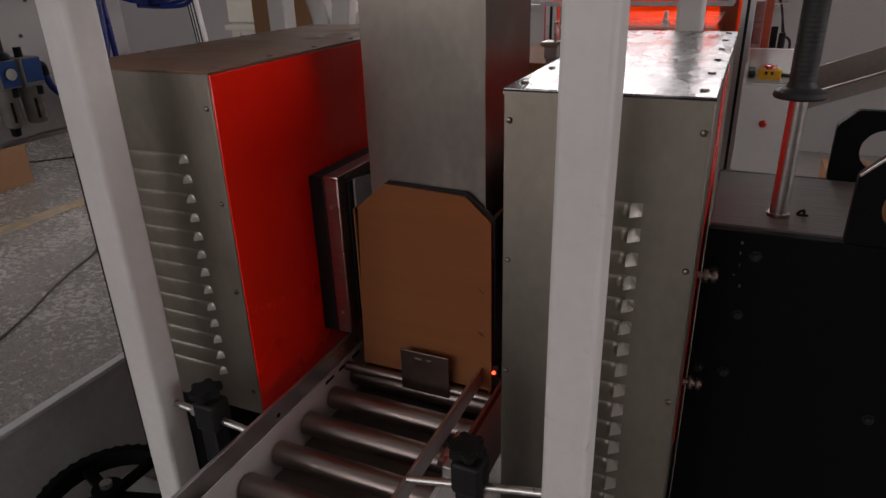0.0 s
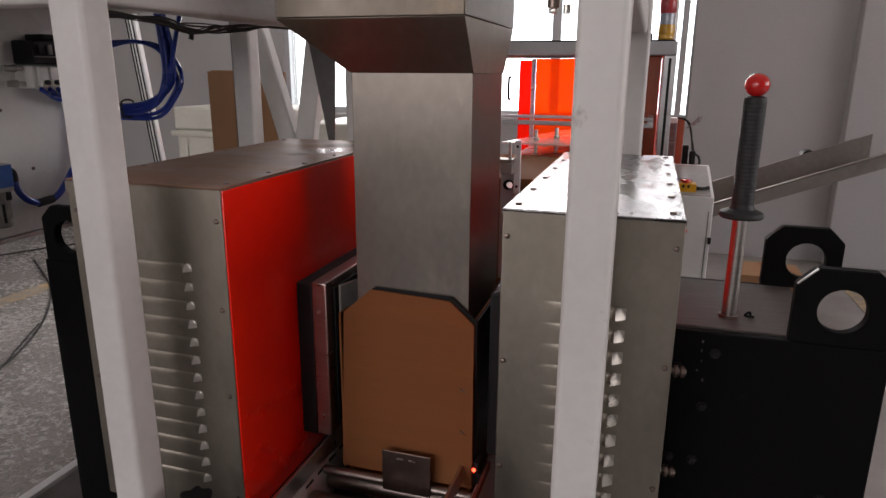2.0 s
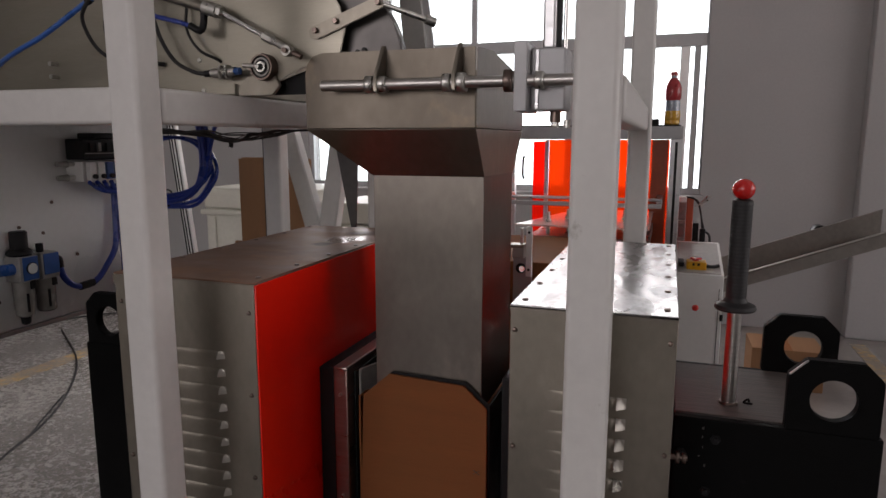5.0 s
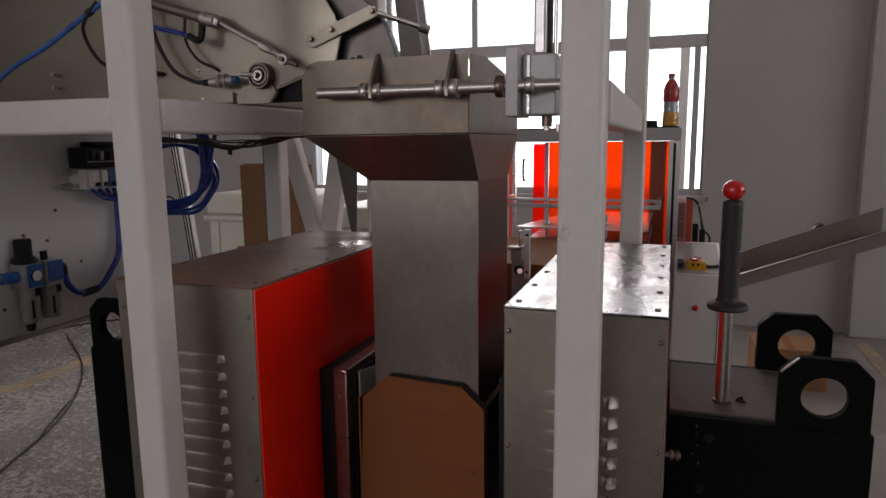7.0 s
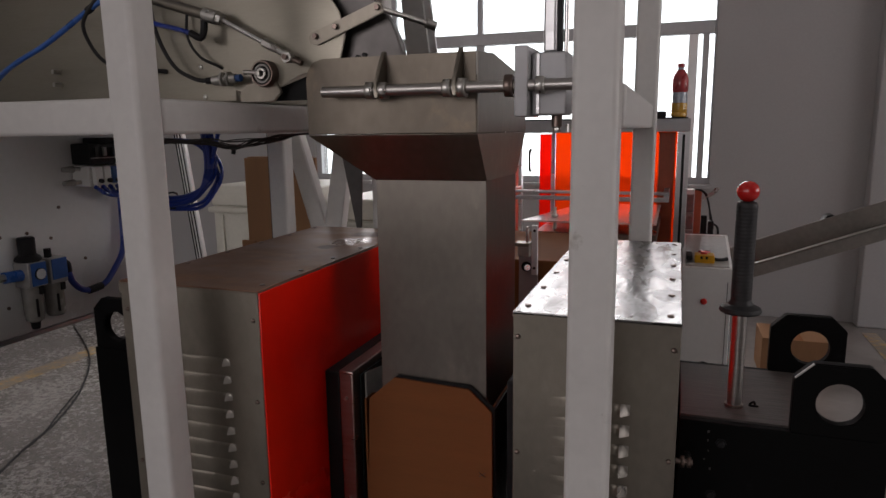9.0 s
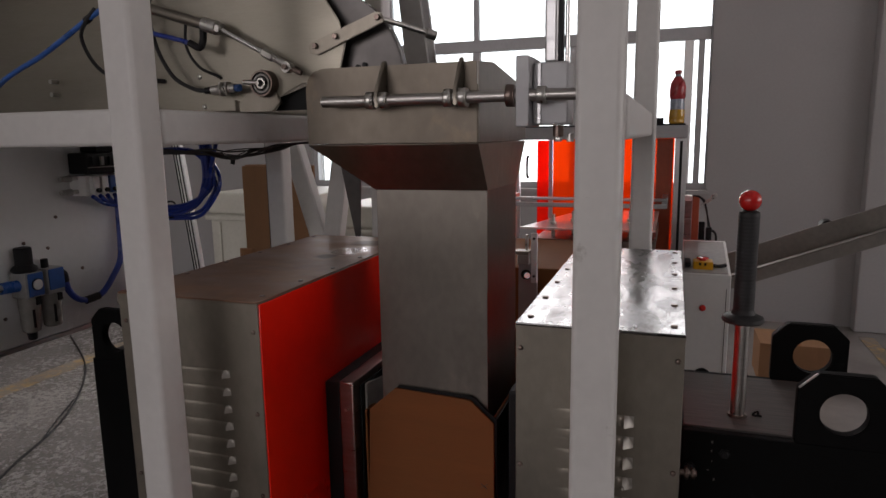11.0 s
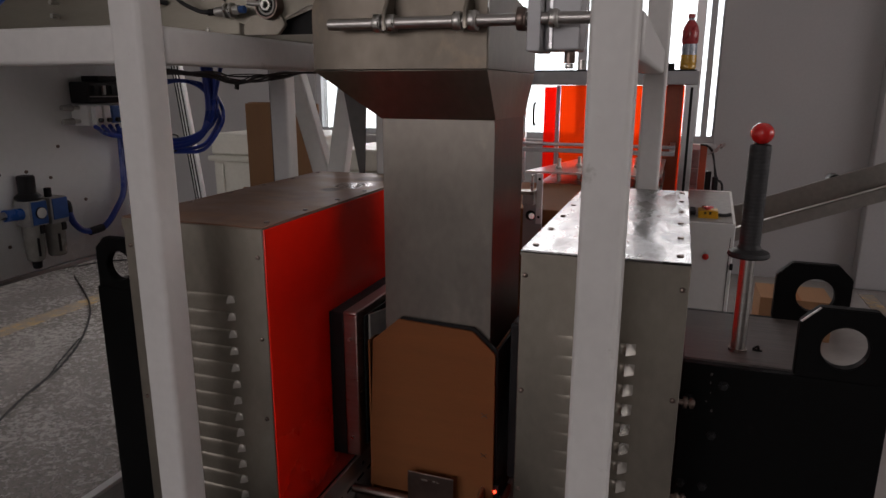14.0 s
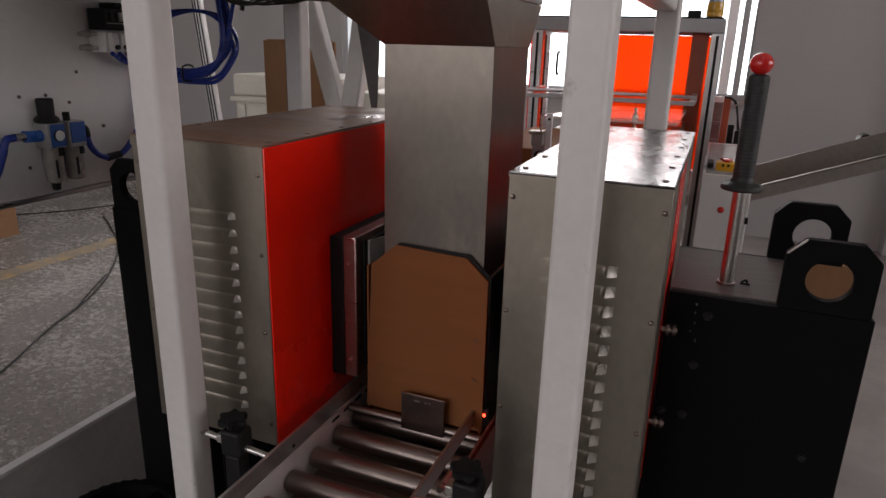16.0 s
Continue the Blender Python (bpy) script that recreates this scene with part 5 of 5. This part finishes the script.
part("spring_rod", cyl((-0.360, 1.490, 1.2595), (-0.360, 1.490, 1.300), 0.004, 12), ZINC, vb)

# ---- control box, bottle and slide by the window ----
cx = thing("control_box", (0.13, 2.6, 0), "light grey control box with sloped top and lamp", "control box")
part("shell", box(0.030, 0.203, 2.42, 2.80, 0.0, 1.030, 0.003), BOX_PAINT, cx)
part("sloped_top", prism([(2.42, 1.0305), (2.80, 1.0305), (2.80, 1.100), (2.765, 1.100)], "x", 0.030, 0.203, 0.0012), BOX_PAINT, cx)
part("top_mat", prism([(2.430, 1.0328), (2.760, 1.0995), (2.760, 1.1015), (2.430, 1.0348)], "x", 0.040, 0.193, 0.0004), GREYP, cx, "grey worn panel on the sloped top")
part("indicator", ball((0.110, 2.418, 0.903), 0.012, None, (1, 0.5, 1)), LAMPRED, cx, "red indicator lens")
part("door_seam", box(0.188, 0.190, 2.4188, 2.4198, 0.3, 0.98), BLACKP, cx)
part("lock", box(0.196, 0.207, 2.415, 2.4195, 0.86, 0.885, 0.001), BLACKP, cx)
part("fan_guard", lathe((0.12, 2.4195, 0.64), [(0.030, 0), (0.030, -0.004), (0.024, -0.004), (0.024, 0)], 24, None, "Y"), BLACKP, cx)
es = thing("stop_button_box", (0.118, 2.47, 1.045), "yellow emergency stop box with red button and cable", "stop button")
part("case", box(0.072, 0.142, 2.46, 2.53, 1.036, 1.070, 0.004), SAFETY, es)
part("button", lathe((0.105, 2.495, 1.070), [(0.012, 0), (0.012, 0.004), (0.022, 0.006), (0.021, 0.012), (0.010, 0.014)], 20), REDBALL, es)
for x in (0.092, 0.110):
    part("mark", box(x, x + 0.008, 2.4588, 2.4596, 1.056, 1.066), BLACKP, es)
part("cable", tube([(0.142, 2.49, 1.052), (0.165, 2.49, 1.050), (0.188, 2.50, 1.054)], 0.007, 8), RUBBER, es)
solo("tool_on_box", box(0.042, 0.064, 2.46, 2.56, 1.050, 1.066, 0.004), BLACKP, (0.05, 2.5, 1.050), "dark flat tool lying on the control box", "tool")
bt = thing("drink_bottle", (-0.01, 2.66, CZ + 0.006), "plastic drink bottle with red cap and amber drink", "bottle")
z = CZ + 0.0065
part("drink", lathe((-0.01, 2.66, z), [(0.026, 0), (0.030, 0.004), (0.0305, 0.014), (0.0290, 0.018), (0.0305, 0.022), (0.0305, 0.036), (0.0290, 0.040), (0.0300, 0.046), (0.0285, 0.054)], 24), LIQUID, bt)
part("band", lathe((-0.01, 2.66, z + 0.0542), [(0.0285, 0), (0.0275, 0.010), (0.0285, 0.026), (0.027, 0.040)], 24), PETBLUE, bt)
part("sleeve", lathe((-0.01, 2.66, z + 0.0945), [(0.027, 0), (0.0305, 0.008), (0.0305, 0.046), (0.026, 0.064), (0.016, 0.082), (0.0125, 0.086)], 24), REDLABEL, bt, "dark red printed sleeve")
part("neck", cyl((-0.01, 2.66, z + 0.1807), (-0.01, 2.66, z + 0.1885), 0.0115, 18), PETBLUE, bt)
part("cap", cyl((-0.01, 2.66, z + 0.1887), (-0.01, 2.66, z + 0.2045), 0.0138, 18, None, None, 0.002), REDLABEL, bt)
solo("small_black_box", box(-0.105, -0.058, 2.645, 2.70, CZ + 0.0065, CZ + 0.030, 0.003), BLACKP, (-0.08, 2.67, CZ + 0.006), "small black box on the cabin top", "box")
ps = thing("pendant_stand", (0.12, 2.9, 0), "slim orange stand with rack shelves and dark hanging pendant", "stand")
part("upright", box(0.070, 0.098, 2.86, 2.89, 0, 1.282, 0.003), ORANGE_STEEL, ps)
part("back_strip", box(0.100, 0.124, 2.87, 2.885, 0.9, 1.17, 0.002), BLACKP, ps)
part("head_box", box(0.006, 0.068, 2.84, 2.88, 1.262, 1.284, 0.003), BOX_PAINT, ps)
for z in (1.165, 1.09, 1.01):
    part("shelf", box(0.004, 0.068, 2.87, 2.90, z, z + 0.014, 0.002), GREYP, ps)
part("rack_back", box(0.004, 0.068, 2.901, 2.905, 0.95, 1.255, 0.001), GREYP, ps)
part("pendant", box(0.128, 0.152, 2.85, 2.885, 1.025, 1.150, 0.006), BLACKP, ps)
part("grip_loop", tube([(0.150, 2.86, 1.04), (0.168, 2.86, 1.05), (0.170, 2.86, 1.11), (0.160, 2.86, 1.13), (0.148, 2.86, 1.135)], 0.005, 8, 4), RUBBER, ps)
part("clip_wire", tube([(0.10, 2.86, 1.235), (0.13, 2.86, 1.262), (0.155, 2.86, 1.29), (0.163, 2.86, 1.283), (0.128, 2.86, 1.25)], 0.0028, 6, 4), ZINC, ps)
for i in range(3):
    part("lead", tube([(0.07 + 0.01 * i, 2.858, 1.283), (0.10 + 0.008 * i, 2.86, 1.275 - 0.006 * i), (0.125, 2.868, 1.235 - 0.004 * i), (0.138 + 0.003 * i, 2.868, 1.15)], 0.0035, 6, 4), RUBBER, ps)
sl = thing("inclined_slide", (1.2, 3.7, 0), "inclined grey steel slide trough rising to the wall", "slide")
L0, L1, H0 = 0.690, 1.509, 0.822
part("near_side", prism([(0.2, L0), (2.3, L1), (2.3, L1 + 0.072), (0.2, L0 + 0.072)], "y", 3.56, 3.575, 0.002), SLIDE, sl)
part("trough", prism([(0.2, L0 - 0.003), (1.08, L0 + 0.340), (1.08, L0 + 0.349), (0.2, L0 + 0.006)], "y", 3.576, 3.90, 0.001), SLIDE, sl)
part("far_side", prism([(0.2, L0), (1.08, L0 + 0.343), (1.08, H0 + 0.342), (0.2, H0)], "y", 3.901, 3.915, 0.002), SLIDE, sl)
part("lip", bar((0.2, 3.553, L0 + 0.074), (2.3, 3.553, L1 + 0.074), 0.03, 0.008, 0.002), SLIDE, sl)
part("return_roller", cyl((0.80, 3.918, 1.025), (0.80, 4.0, 1.025), 0.038, 20), BLACKP, sl)
for x, y, h in ((2.05, 3.5765, 1.41), (0.24, 3.5765, 0.70), (0.24, 3.865, 0.70)):
    part("leg", box(x, x + 0.035, y, y + 0.035, 0, h, 0.003), SLIDE, sl)

# ---- loose things on the floor ----


def floor_carton(x0, x1, y0, y1, h, label):
    c = thing("floor_carton", ((x0 + x1) / 2, (y0 + y1) / 2, 0), label, "carton", "cartons on the floor")
    part("box", box(x0, x1, y0, y1, 0, h, 0.004), CARDD, c)
    part("tape", box((x0 + x1) / 2 - 0.025, (x0 + x1) / 2 + 0.025, y0 + 0.004, y1 - 0.004, h + 0.0002, h + 0.0010), CARD, c)


floor_carton(-5.35, -4.70, 2.62, 3.08, 0.33, "brown carton on the floor by the yellow line")
floor_carton(-5.75, -5.45, 2.9, 3.4, 0.26, "smaller brown carton on the floor")
floor_carton(0.54, 0.95, 4.21, 4.55, 0.253, "brown carton on the floor near the wall")
solo("floor_cable", tube([(-2.35, 0.6, 0.006), (-2.62, 1.25, 0.006), (-2.78, 1.60, 0.006), (-2.93, 1.87, 0.006), (-3.02, 2.05, 0.006), (-3.15, 2.35, 0.006), (-3.42, 2.75, 0.006), (-3.88, 3.23, 0.006), (-4.6, 3.75, 0.006)], 0.006, 6), RUBBER,
     (-3, 2, 0), "black power cable lying across the floor", "cable", "floor cables")
solo("floor_cable", tube([(-2.99, 1.98, 0.005), (-3.08, 2.20, 0.005), (-3.20, 2.38, 0.005), (-3.40, 2.70, 0.005)], 0.005, 6), RUBBER, (-3.3, 2.4, 0), "second black cable beside the first", "cable", "floor cables")
solo("floor_cable", tube([(-6.0, 3.0, 0.006), (-5.35, 3.35, 0.006), (-5.0, 3.7, 0.006), (-4.7, 4.2, 0.006), (-4.2, 4.6, 0.006)], 0.006, 6), RUBBER, (-5, 3.7, 0), "black cable on the floor past the yellow line", "cable", "floor cables")
